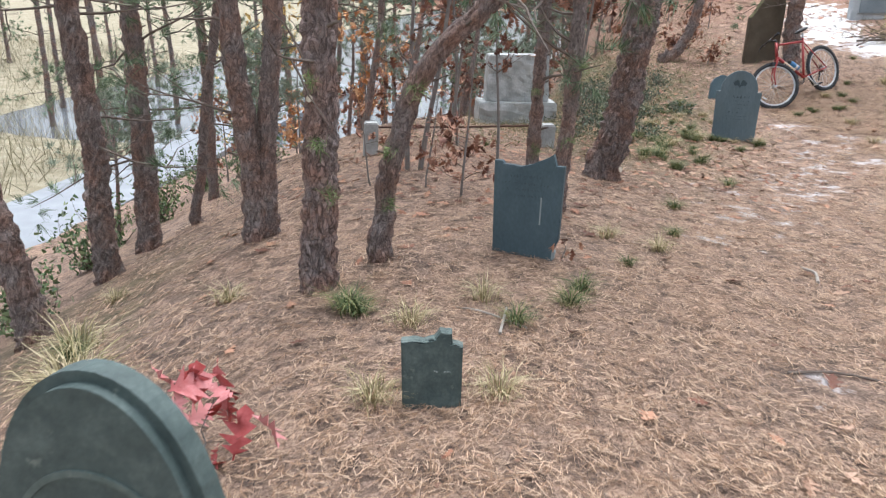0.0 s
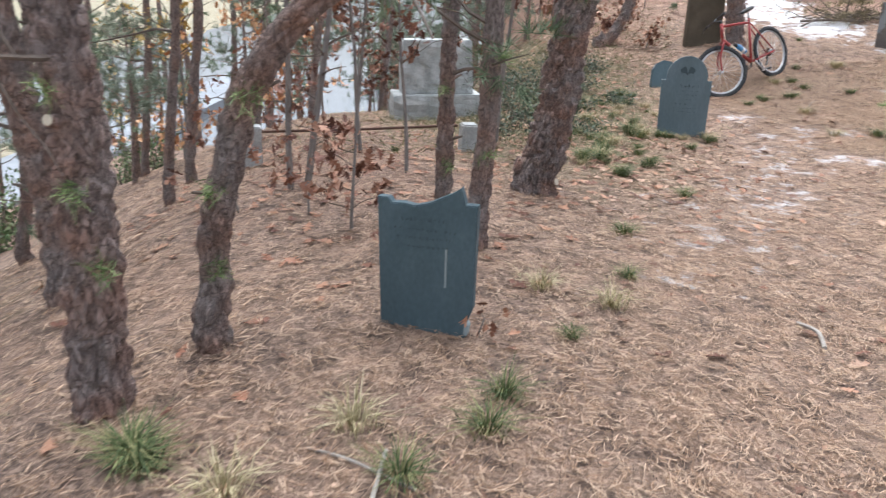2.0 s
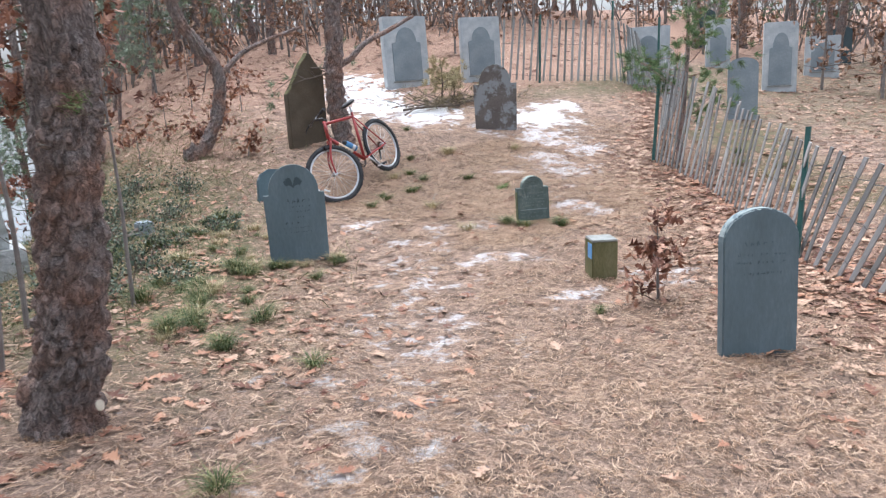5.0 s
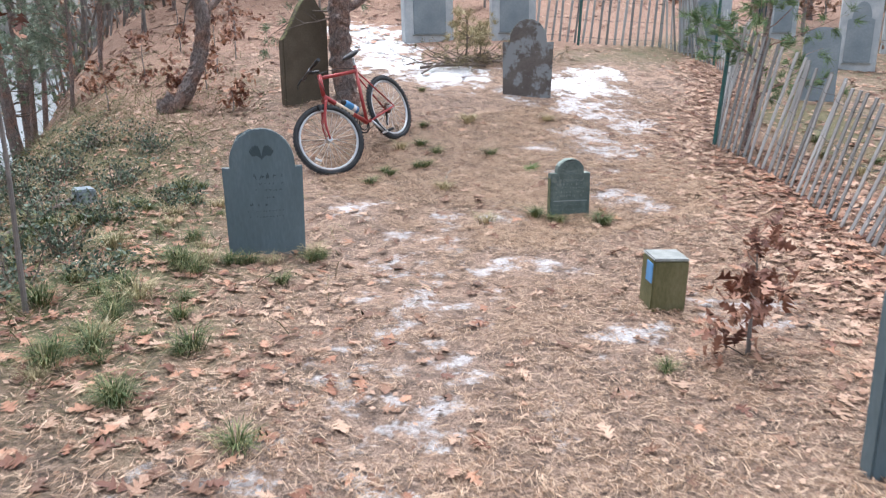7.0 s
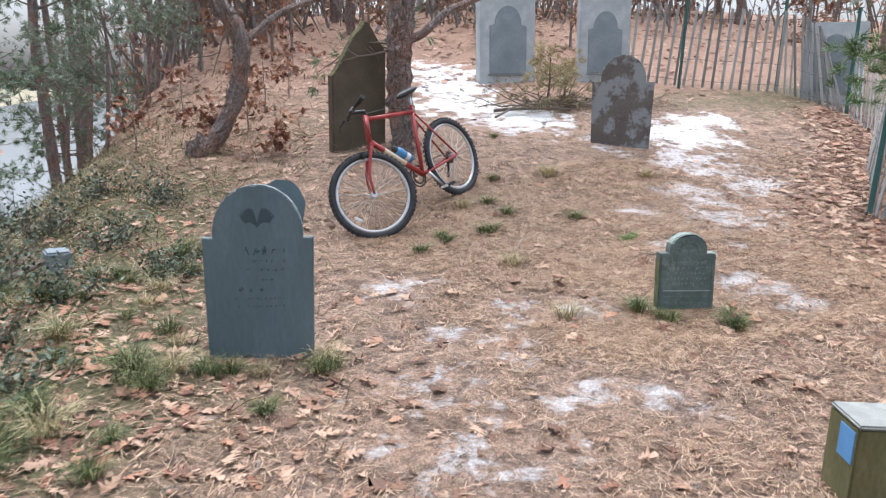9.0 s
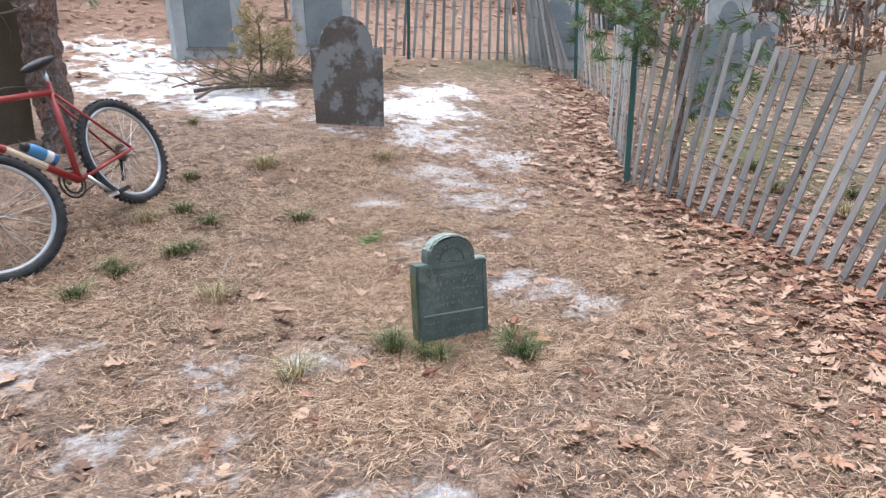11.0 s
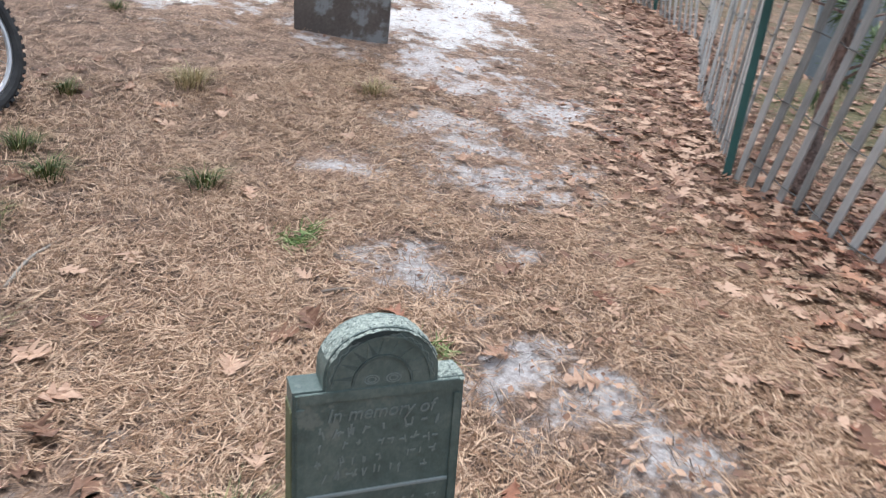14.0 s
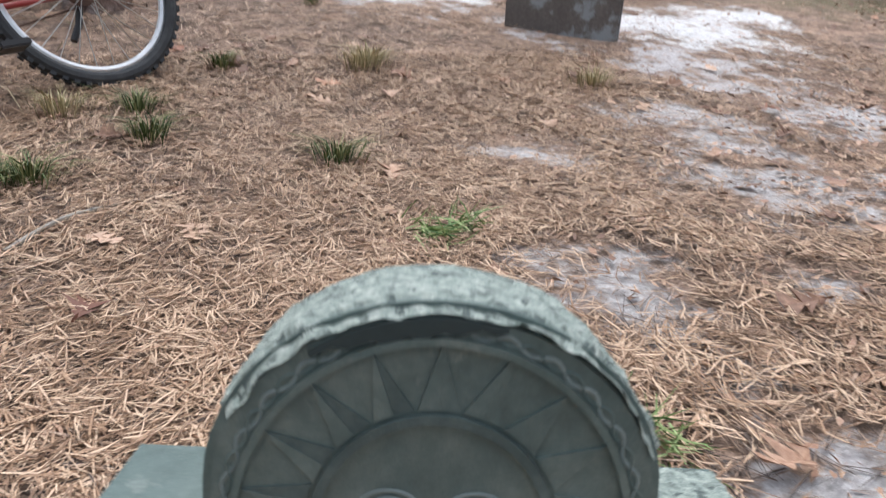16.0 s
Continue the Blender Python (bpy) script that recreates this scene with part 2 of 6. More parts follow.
ORANGE_LEAF = mat("orange_leaf", (0.40, 0.15, 0.05), (0.62, 0.30, 0.12), (0.80, 0.52, 0.30), 2, 0.7, 0, island=0.25)
YELLOW_LEAF = mat("yellow_leaf", (0.45, 0.27, 0.06), (0.62, 0.40, 0.10), (0.78, 0.58, 0.24), 2, 0.7, 0, island=0.25)
LATH = mat("weathered_lath", (0.19, 0.195, 0.19), (0.32, 0.325, 0.32), (0.46, 0.465, 0.455), 5, 0.9, 0.5, (3, 3, 0.3), 6, island=0.2, bump_dist=0.003)
WIRE = plain("dull_fence_wire", (0.10, 0.10, 0.10), 0.6, 0.4)
GREEN_POST = plain("green_painted_steel", (0.03, 0.11, 0.10), 0.55)
IRON = plain("rusted_iron", (0.10, 0.055, 0.04), 0.8, 0.3)
RED_PAINT = plain("red_bicycle_paint", (0.34, 0.042, 0.04), 0.35)
RUBBER = mat("tyre_rubber", (0.02, 0.022, 0.024), (0.035, 0.038, 0.042), (0.06, 0.062, 0.065), 20, 0.85, 0.3)
ALLOY = plain("brushed_alloy", (0.62, 0.63, 0.64), 0.3, 0.9)
BLACK = plain("black_plastic", (0.02, 0.02, 0.022), 0.5)
CHROME = plain("spoke_steel", (0.6, 0.6, 0.58), 0.3, 1.0)
BOTTLE = plain("blue_bottle", (0.09, 0.28, 0.55), 0.35)
WHITE_PL = plain("white_plastic", (0.75, 0.76, 0.76), 0.4)
ASPHALT = mat("pale_worn_asphalt", (0.22, 0.24, 0.26), (0.27, 0.295, 0.32), (0.33, 0.355, 0.38), 3, 0.8, 0.3, fine=30)
WOOD_OLD = mat("grey_driftwood", (0.22, 0.2, 0.17), (0.34, 0.31, 0.27), (0.48, 0.45, 0.4), 9, 0.9, 0.5)
WATER = bpy.data.materials.new("pond_water")
WATER.use_nodes = True
wb = WATER.node_tree.nodes["Principled BSDF"]
wb.inputs["Base Color"].default_value, wb.inputs["Roughness"].default_value = (0.15, 0.17, 0.185, 1), 0.13


def ground_material():
    """Needle litter, pale sand, leaf mould and moss by the masks on the ground sheet."""
    m = bpy.data.materials.new("needle_and_sand_ground")
    m.use_nodes = True
    n, l = m.node_tree.nodes, m.node_tree.links
    bsdf = n["Principled BSDF"]
    bsdf.inputs["Roughness"].default_value = 0.95
    tc = n.new("ShaderNodeTexCoord")

    def tex(scale, detail=6, rough=0.65, dist=0.0):
        t = n.new("ShaderNodeTexNoise")
        t.inputs["Scale"].default_value, t.inputs["Detail"].default_value = scale, detail
        t.inputs["Roughness"].default_value, t.inputs["Distortion"].default_value = rough, dist
        l.new(tc.outputs["Object"], t.inputs["Vector"])
        return t

    def ramp(src, stops):
        r = n.new("ShaderNodeValToRGB")
        e = r.color_ramp.elements
        e[0].position, e[0].color = stops[0][0], (*stops[0][1], 1)
        e[1].position, e[1].color = stops[-1][0], (*stops[-1][1], 1)
        for pos, col in stops[1:-1]:
            e.new(pos).color = (*col, 1)
        l.new(src, r.inputs[0])
        return r.outputs[0]

    def mask(attr, scale, gain, low, high):
        a = n.new("ShaderNodeAttribute")
        a.attribute_name = attr
        t = tex(scale, 8, 0.7)
        ad = n.new("ShaderNodeMath")
        ad.operation = "MULTIPLY_ADD"
        ad.inputs[1].default_value = gain
        l.new(t.outputs["Fac"], ad.inputs[0])
        l.new(a.outputs["Fac"], ad.inputs[2])
        r = n.new("ShaderNodeMapRange")
        r.inputs["From Min"].default_value, r.inputs["From Max"].default_value = low + gain * 0.5, high + gain * 0.5
        l.new(ad.outputs[0], r.inputs["Value"])
        return r.outputs[0]

    def blend(fac, a, b):
        x = n.new("ShaderNodeMix")
        x.data_type = "RGBA"
        l.new(fac, x.inputs["Factor"])
        l.new(a, x.inputs["A"])
        l.new(b, x.inputs["B"])
        return x.outputs["Result"]

    litter = ramp(tex(38, 8, 0.75, 1.5).outputs["Fac"], [(0.36, (0.06, 0.042, 0.034)), (0.47, (0.20, 0.137, 0.10)), (0.56, (0.41, 0.29, 0.215)), (0.66, (0.62, 0.48, 0.38))])
    broad = ramp(tex(1.3, 4).outputs["Fac"], [(0.35, (0.27, 0.21, 0.18)), (0.65, (0.40, 0.27, 0.19))])
    base = n.new("ShaderNodeMix")
    base.data_type = "RGBA"
    base.inputs["Factor"].default_value = 0.3
    l.new(litter, base.inputs["A"])
    l.new(broad, base.inputs["B"])
    sand = ramp(tex(60, 6).outputs["Fac"], [(0.3, (0.38, 0.35, 0.34)), (0.5, (0.55, 0.52, 0.515)), (0.7, (0.75, 0.735, 0.735))])
    moss = ramp(tex(30, 6).outputs["Fac"], [(0.3, (0.06, 0.06, 0.028)), (0.5, (0.125, 0.115, 0.055)), (0.7, (0.26, 0.20, 0.12))])
    leaf = ramp(tex(22, 8, 0.7, 2.0).outputs["Fac"], [(0.3, (0.15, 0.08, 0.055)), (0.5, (0.35, 0.215, 0.15)), (0.7, (0.54, 0.38, 0.29))])
    white = ramp(tex(25, 6).outputs["Fac"], [(0.3, (0.66, 0.65, 0.65)), (0.7, (0.84, 0.84, 0.84))])
    field = ramp(tex(2.5, 8, 0.7).outputs["Fac"], [(0.3, (0.19, 0.165, 0.10)), (0.5, (0.31, 0.275, 0.185)), (0.7, (0.44, 0.40, 0.30))])
    # mid-scale noise that darkens and lightens the litter in patches
    mottle = ramp(tex(7.5, 5, 0.6, 0.8).outputs["Fac"], [(0.38, (0.50, 0.48, 0.47)), (0.5, (0.95, 0.93, 0.92)), (0.64, (1.25, 1.2, 1.15))])
    mott = n.new("ShaderNodeMix")
    mott.data_type, mott.blend_type = "RGBA", "MULTIPLY"
    mott.inputs["Factor"].default_value = 1.0
    l.new(base.outputs["Result"], mott.inputs["A"])
    l.new(mottle, mott.inputs["B"])
    base = mott
    c = blend(mask("moss", 3.0, 0.8, 0.35, 0.7), base.outputs["Result"], moss)
    c = blend(mask("leaf", 4.0, 0.7, 0.35, 0.65), c, leaf)
    c = blend(mask("field", 0.6, 0.5, 0.4, 0.6), c, field)
    c = blend(mask("sand", 4.6, 3.0, 0.64, 0.95), c, sand)
    c = blend(mask("white", 4.2, 2.6, 0.55, 0.78), c, white)
    l.new(c, bsdf.inputs["Base Color"])
    b = n.new("ShaderNodeBump")
    b.inputs["Strength"].default_value, b.inputs["Distance"].default_value = 0.8, 0.02
    l.new(tex(55, 8, 0.75, 1.5).outputs["Fac"], b.inputs["Height"])
    l.new(b.outputs[0], bsdf.inputs["Normal"])
    return m


GROUND = ground_material()


# ---- helpers for meshes ----
def part(name, bm, material, parent=None, label="", smooth=False):
    me = bpy.data.meshes.new(name)
    bm.to_mesh(me)
    bm.free()
    me.materials.append(material)
    if smooth:
        me.polygons.foreach_set("use_smooth", [True] * len(me.polygons))
    ob = new(name, me)
    ob.parent = parent
    return tagged(ob, label)


def raw(name, verts, faces, material, parent=None, label="", smooth=False):
    me = bpy.data.meshes.new(name)
    if isinstance(faces, np.ndarray):
        k = faces.shape[1]
        me.vertices.add(len(verts))
        me.vertices.foreach_set("co", np.ascontiguousarray(verts, np.float32).ravel())
        me.loops.add(faces.size)
        me.loops.foreach_set("vertex_index", np.ascontiguousarray(faces, np.int32).ravel())
        me.polygons.add(len(faces))
        me.polygons.foreach_set("loop_start", np.arange(0, faces.size, k, dtype=np.int32))
        me.update(calc_edges=True)
    else:
        me.from_pydata(verts, [], faces)
    me.materials.append(material)
    if smooth:
        me.polygons.foreach_set("use_smooth", [True] * len(me.polygons))
    ob = new(name, me)
    ob.parent = parent
    return tagged(ob, label)


def thing(name, m, label, category, group="", kind=""):
    ob = new(name)
    ob.empty_display_size = 0.1
    ob.matrix_world = m
    return tagged(ob, label, category, group, kind)


def block(sx, sy, sz, z0=0.0, bevel=0.008, at=(0, 0), taper=1.0):
    bm = bmesh.new()
    bmesh.ops.create_cube(bm, size=1)
    for v in bm.verts:
        k = taper if v.co.z > 0 else 1.0
        v.co = Vector((v.co.x * sx * k + at[0], v.co.y * sy * k + at[1], (v.co.z + 0.5) * sz + z0))
    if bevel:
        bmesh.ops.bevel(bm, geom=bm.edges[:], offset=bevel, segments=2, affect="EDGES")
    return bm


def prism(outline, thick, bevel=0.006, y0=0.0):
    """An outline in x and z, thick in y about y0."""
    bm = bmesh.new()
    face = bm.faces.new([bm.verts.new((x, y0 - thick / 2, z)) for x, z in outline])
    ext = bmesh.ops.extrude_face_region(bm, geom=[face])
    for v in ext["geom"]:
        if isinstance(v, bmesh.types.BMVert):
            v.co.y += thick
    bmesh.ops.recalc_face_normals(bm, faces=bm.faces[:])
    if bevel:
        sharp = [e for e in bm.edges if abs(e.verts[0].co.y - e.verts[1].co.y) < 1e-5]
        bmesh.ops.bevel(bm, geom=sharp, offset=bevel, segments=2, affect="EDGES")
    return bm


def tube(points, radii, segs=8, rough=0.0, step=None, seed=0.0, close=True):
    """A round tube along points; rough: relief as a share of the radius, in upright plates."""
    pts, rad = [Vector(p) for p in points], list(radii)
    if step:
        fine, fr = [], []
        for i in range(len(pts) - 1):
            a, b = pts[max(i - 1, 0)], pts[min(i + 2, len(pts) - 1)]
            k = max(1, int((pts[i + 1] - pts[i]).length / step))
            for j in range(k):
                u = j / k
                p, q = pts[i], pts[i + 1]
                fine.append(0.5 * (2 * p + (q - a) * u + (2 * a - 5 * p + 4 * q - b) * u * u + (3 * p - a - 3 * q + b) * u ** 3))
                fr.append(rad[i] + (rad[i + 1] - rad[i]) * u)
        pts, rad = fine + [pts[-1]], fr + [rad[-1]]
    bm, rings = bmesh.new(), []
    side = Vector((1, 0, 0))
    for i, p in enumerate(pts):
        d = (pts[min(i + 1, len(pts) - 1)] - pts[max(i - 1, 0)]).normalized()
        side = (side - d * side.dot(d)).normalized() if abs(side.dot(d)) < 0.99 else d.orthogonal().normalized()
        up = d.cross(side)
        ring = []
        for k in range(segs):
            ang = 2 * math.pi * k / segs
            r = rad[i]
            if rough:
                q = Vector((math.cos(ang) * rad[i] * 20 + seed, math.sin(ang) * rad[i] * 20, p.z * 10))
                cell = noise.voronoi(q)[0]
                r *= 1 + rough * (min(cell[1] - cell[0], 0.5) * 2 - 0.6) + rough * 0.8 * noise.noise(q * 0.35)
            ring.append(bm.verts.new(p + (side * math.cos(ang) + up * math.sin(ang)) * r))
        rings.append(ring)
    for a, b in zip(rings, rings[1:]):
        for k in range(segs):
            bm.faces.new((a[k], a[(k + 1) % segs], b[(k + 1) % segs], b[k]))
    if close:
        bm.faces.new(rings[0][::-1])
        bm.faces.new(rings[-1])
    return bm


def ring(radius, minor, segs=40, msegs=8, axis="Y", squash=1.0):
    bm, rows = bmesh.new(), []
    for i in range(segs):
        a = 2 * math.pi * i / segs
        row = []
        for k in range(msegs):
            b = 2 * math.pi * k / msegs
            r = radius + minor * math.cos(b)
            row.append(bm.verts.new((r * math.cos(a), minor * squash * math.sin(b), r * math.sin(a))))
        rows.append(row)
    for i in range(segs):
        p, q = rows[i], rows[(i + 1) % segs]
        for k in range(msegs):
            bm.faces.new((p[k], p[(k + 1) % msegs], q[(k + 1) % msegs], q[k]))
    return bm


def ribbons(a, m, b, width, across):
    """Blades from a over m to b, in arrays: verts and faces of tapered two-piece ribbons."""
    w = across * np.asarray(width).reshape(-1, 1)
    v = np.stack([a - w, a + w, m - w * 0.9, m + w * 0.9, b - w * 0.25, b + w * 0.25], 1).reshape(-1, 3)
    k = np.arange(len(a)).reshape(-1, 1) * 6
    f = np.concatenate([k + [0, 1, 3, 2], k + [2, 3, 5, 4]])
    return v, f


RNG = np.random.default_rng(5)


def unit(v):
    return v / np.maximum(np.linalg.norm(v, axis=-1, keepdims=True), 1e-9)


LEAF_U = np.array([0.0, 0.14, 0.29, 0.27, 0.49, 0.46, 0.71, 0.67, 0.88, 1.0])
LEAF_W = np.array([0.012, 0.018, 0.20, 0.06, 0.36, 0.075, 0.33, 0.07, 0.17, 0.01])


def leaves(pos, size, heading, tilt, curl, rng=RNG, bend=1.0):
    """Lobed leaves at pos: verts and faces."""
    n, k = len(pos), len(LEAF_W)
    u = np.linspace(0, 1, k) - 0.5
    uu = LEAF_U - 0.5
    mid = np.stack([u, 0 * u, 0 * u], 1)
    lv = np.concatenate([np.stack([uu, LEAF_W, 0 * u], 1), mid, np.stack([uu, -LEAF_W, 0 * u], 1)])
    v = np.repeat(lv[None], n, 0)
    v[:, :, 1] *= rng.uniform(0.72, 1.25, (n, 3 * k))
    v[:, :, 0] += rng.normal(0, 0.018, (n, 3 * k))
    v = v * size.reshape(-1, 1, 1)
    s = size.reshape(-1, 1)
    v[:, :, 2] = curl.reshape(-1, 1) * (v[:, :, 1] ** 2) / s * 1.6 + bend * rng.uniform(-0.5, 0.8, (n, 1)) * v[:, :, 0] ** 2 / s + rng.normal(0, 0.02, (n, 3 * k)) * s
    ca, sa = np.cos(tilt[:, 0:1]), np.sin(tilt[:, 0:1])
    y, z = v[:, :, 1] * ca - v[:, :, 2] * sa, v[:, :, 1] * sa + v[:, :, 2] * ca
    cb, sb = np.cos(tilt[:, 1:2]), np.sin(tilt[:, 1:2])
    x, z = v[:, :, 0] * cb + z * sb, -v[:, :, 0] * sb + z * cb
    c, d = np.cos(heading).reshape(-1, 1), np.sin(heading).reshape(-1, 1)
    out = np.stack([x * c - y * d, x * d + y * c, z], 2) + pos[:, None, :]
    i = np.arange(k - 1)
    quad = np.concatenate([np.stack([i, i + k, i + k + 1, i + 1], 1), np.stack([i + k, i + 2 * k, i + 2 * k + 1, i + k + 1], 1)])
    f = (quad[None] + (np.arange(n) * 3 * k).reshape(-1, 1, 1)).reshape(-1, 4)
    return out.reshape(-1, 3), f


# ---- the ground ----
def soft(t, w):
    return w * np.logaddexp(0, np.asarray(t, float) / w)


def sig(t):
    return 1 / (1 + np.exp(-np.clip(t, -40, 40)))


def lie(x, y):
    """The height of the ground: a level path, a bank falling to the road, a hill rising behind, low ground with a pond beyond."""
    x, y = np.asarray(x, float), np.asarray(y, float)
    hill = sig((x - 2.0) / 0.45)
    xr, yr = x - soft(x - 15, 1.5), y - soft(y - 22, 2)
    z = 0.5763 - 0.1223 * xr - 0.0067 * yr + (0.1401 * soft(yr - 8.5, 0.8) + 0.1196 * soft(yr - 11.5, 0.8)) * hill
    z = z - 0.5445 * soft(-x - 0.2, 0.5) + 0.2068 * soft(xr - 4, 1) - 0.1223 * (x - xr) * 0
    z = z - 0.34 * soft(y - 11.2, 0.8) * (1 - sig((x - 2.3 - 0.12 * (y - 12)) / 0.6))
    z = z + 0.10 * np.exp(-0.5 * (((x - 6.3) / 1.8) ** 2 + ((y - 12.5) / 0.9) ** 2))
    z = z - 0.13 * np.exp(-0.5 * (((x - 1.0) / 0.8) ** 2 + ((y - 10.5) / 1.0) ** 2))
    z = z - 0.06 * np.exp(-0.5 * (((x - 4.75) / 0.4) ** 2 + ((y - 10.7) / 0.4) ** 2))
    low = -1.35 - 0.75 * sig((y - 18) / 1.0) * sig((x + 14) / 2) * (1 - sig((y - 260) / 4))
    z = soft(z - low, 0.22) + low
    z = z + 0.06 * soft(-x - 11, 1.5) * (1 - sig((-x - 60) / 6)) + 0.02 * soft(y - 265, 3) * (1 - sig((y - 400) / 8))
    z = z + 0.010 * np.sin(3.1 * x + 1.3 * np.sin(2.3 * y)) * np.sin(2.7 * y + 0.7) + 0.006 * np.sin(7.3 * x + 2.0 * np.sin(3 * y)) * np.sin(8.1 * y)
    return z


def gz(x, y):
    return float(lie(x, y))


SAND = [(7.2, 13.0, 0.6), (8.15, 11.3, 0.55), (7.55, 10.05, 0.5), (7.6, 10.6, 0.4), (4.75, 8.85, 0.34), (4.3, 8.6, 0.26), (4.35, 7.85, 0.3), (4.05, 8.1, 0.24),
        (3.5, 6.8, 0.3), (4.6, 9.7, 0.27), (6.6, 8.95, 0.3), (5.1, 9.25, 0.3), (5.4, 9.1, 0.28), (6.61, 9.67, 0.24), (7.45, 9.98, 0.3), (7.05, 9.54, 0.13), (6.62, 8.6, 0.22), (4.9, 8.3, 0.3), (5.2, 8.05, 0.22), (6.9, 10.5, 0.22), (7.9, 12.0, 0.4), (8.3, 10.9, 0.22), (4.9, 6.95, 0.27), (5.6, 6.9, 0.32), (3.9, 7.2, 0.28), (2.0, 3.0, 0.2), (8.3, 10.6, 0.4)]
WHITE = [(7.3, 15.7, 0.55), (7.15, 14.8, 0.5), (6.9, 14.0, 0.5), (7.4, 13.2, 0.45), (8.8, 12.15, 0.5), (9.4, 12.5, 0.35), (8.3, 12.4, 0.35)]


TRACK = [(2.6, 5.6), (3.3, 6.8), (4.4, 8.3), (5.4, 8.9), (6.8, 9.4), (7.6, 10.2), (8.2, 11.4), (8.8, 12.2)]


NEAR_FENCE = [(8.3, 9.0), (8.12, 8.64), (7.08, 7.2), (6.45, 6.36), (6.0, 5.0)]
BACK_FENCE = [(8.4, 9.65), (9.6, 10.6), (10.8, 11.5), (11.3, 12.2)]


def along(line, x, y, width):
    """How near a line on the ground: 1 on it, falling off over width."""
    best = np.full(np.shape(x), 1e9)
    for (ax, ay), (bx, by) in zip(line, line[1:]):
        u = np.clip(((x - ax) * (bx - ax) + (y - ay) * (by - ay)) / ((bx - ax) ** 2 + (by - ay) ** 2), 0, 1)
        best = np.minimum(best, (x - ax - u * (bx - ax)) ** 2 + (y - ay - u * (by - ay)) ** 2)
    return np.exp(-0.5 * best / width ** 2)


def spots_at(spots, x, y, sharp=1.0):
    out = np.zeros(np.shape(x))
    for cx, cy, r in spots:
        out = np.maximum(out, np.exp(-0.5 * (((x - cx) ** 2 + (y - cy) ** 2) / r ** 2) * sharp))
    return out


def build_ground():
    near_x, near_y = np.arange(-4, 12.01, 0.075), np.arange(-1, 16.51, 0.075)
    grow = np.cumsum(0.1 * 1.13 ** np.arange(60))
    grow = grow[grow < 900]
    xs = np.concatenate([near_x[0] - grow[::-1], near_x, near_x[-1] + grow])
    ys = np.concatenate([near_y[0] - grow[::-1], near_y, near_y[-1] + grow])
    gx, gy = np.meshgrid(xs, ys)
    z = lie(gx, gy)
    v = np.stack([gx, gy, z], 2).reshape(-1, 3)
    w = len(xs)
    i = (np.arange(len(ys) - 1)[:, None] * w + np.arange(w - 1)).reshape(-1, 1)
    ob = raw("ground", v, i + [0, 1, w + 1, w], GROUND, None, "needle-covered sandy ground with pale bare patches", True)
    tagged(ob, kind="structure", category="ground")
    x, y = v[:, 0], v[:, 1]
    masks = {
        "sand": np.maximum(0.9 * spots_at(SAND, x, y) * sig((y - 2) * 3) * (1 - 0.17 * sig((5.7 - x) * 3)), 0.54 * along(TRACK, x, y, 0.75)),
        "white": spots_at(WHITE, x, y, 0.8),
        "moss": 0.95 * np.exp(-0.5 * (((x - 2.2) / 1.25) ** 2 + ((y - 10.3) / 2.7) ** 2)) + 0.55 * np.exp(-0.5 * (((x + 2.0) / 0.8) ** 2 + ((y - 4.5) / 2.2) ** 2)) + 0.55 * np.exp(-0.5 * (((x - 3.5) / 1.2) ** 2 + ((y - 14) / 1.6) ** 2)) + 0.45 * np.exp(-0.5 * (((x - 9.5) / 3) ** 2 + ((y - 13.5) / 0.9) ** 2)) + 0.5 * sig((x - 10.5) * 2) * sig((13.5 - y) * 2) + 0.75 * along([(10.2, 9.9), (9.2, 8.5), (8.3, 7.1)], x, y, 0.5),
        "leaf": np.clip(1.0 * along(NEAR_FENCE, x, y, 0.5) + 0.9 * along(BACK_FENCE, x, y, 0.3) + 0.8 * sig((y - 14.2) * 1.2) * sig((x - 7.8) * 2) + 0.75 * sig((y - 14.6) * 1.2) * sig((x - 2.0) * 1.5) + 0.5 * np.exp(-0.5 * (((x - 0.3) / 0.9) ** 2 + ((y - 7.3) / 1.0) ** 2)) + 0.55 * np.exp(-0.5 * (((x - 3.9) / 0.9) ** 2 + ((y - 13) / 1.3) ** 2)), 0, 1),
        "field": sig((-x - 5.6) * 1.5) * (1 - 0.3 * sig((y - 40) / 5)) + sig((y - 262) / 4),
    }
    for key, val in masks.items():
        at = ob.data.attributes.new(key, "FLOAT", "POINT")
        at.data.foreach_set("value", np.clip(val, 0, 1).astype(np.float32))
    return ob


ground = build_ground()
pond = raw("water", [(-60, 17, -1.62), (7, 17, -1.62), (40, 275, -1.62), (-60, 275, -1.62)], [(0, 1, 2, 3)], WATER, None, "still pond reflecting the overcast sky")
tagged(pond, category="pond", kind="structure")


def build_road():
    v, f = [], []
    for i, y in enumerate(np.arange(-12, 30, 0.5)):
        xn, wdt = -5.05 + 0.05 * max(y - 8, 0) + 0.006 * max(8 - y, 0) ** 2, 1.75
        for k, dz in ((0, -0.25), (0, 0.03), (1, 0.05), (2, 0.03), (2, -0.25)):
            v.append((xn - wdt * k / 2, y, -1.30 + dz - 0.012 * max(y - 14, 0)))
        if i:
            for k in range(4):
                a = (i - 1) * 5 + k
                f.append((a, a + 5, a + 6, a + 1))
    ob = raw("road", v, f, ASPHALT, None, "narrow pale worn asphalt road below the bank")
    return tagged(ob, kind="structure", category="road")


build_road()


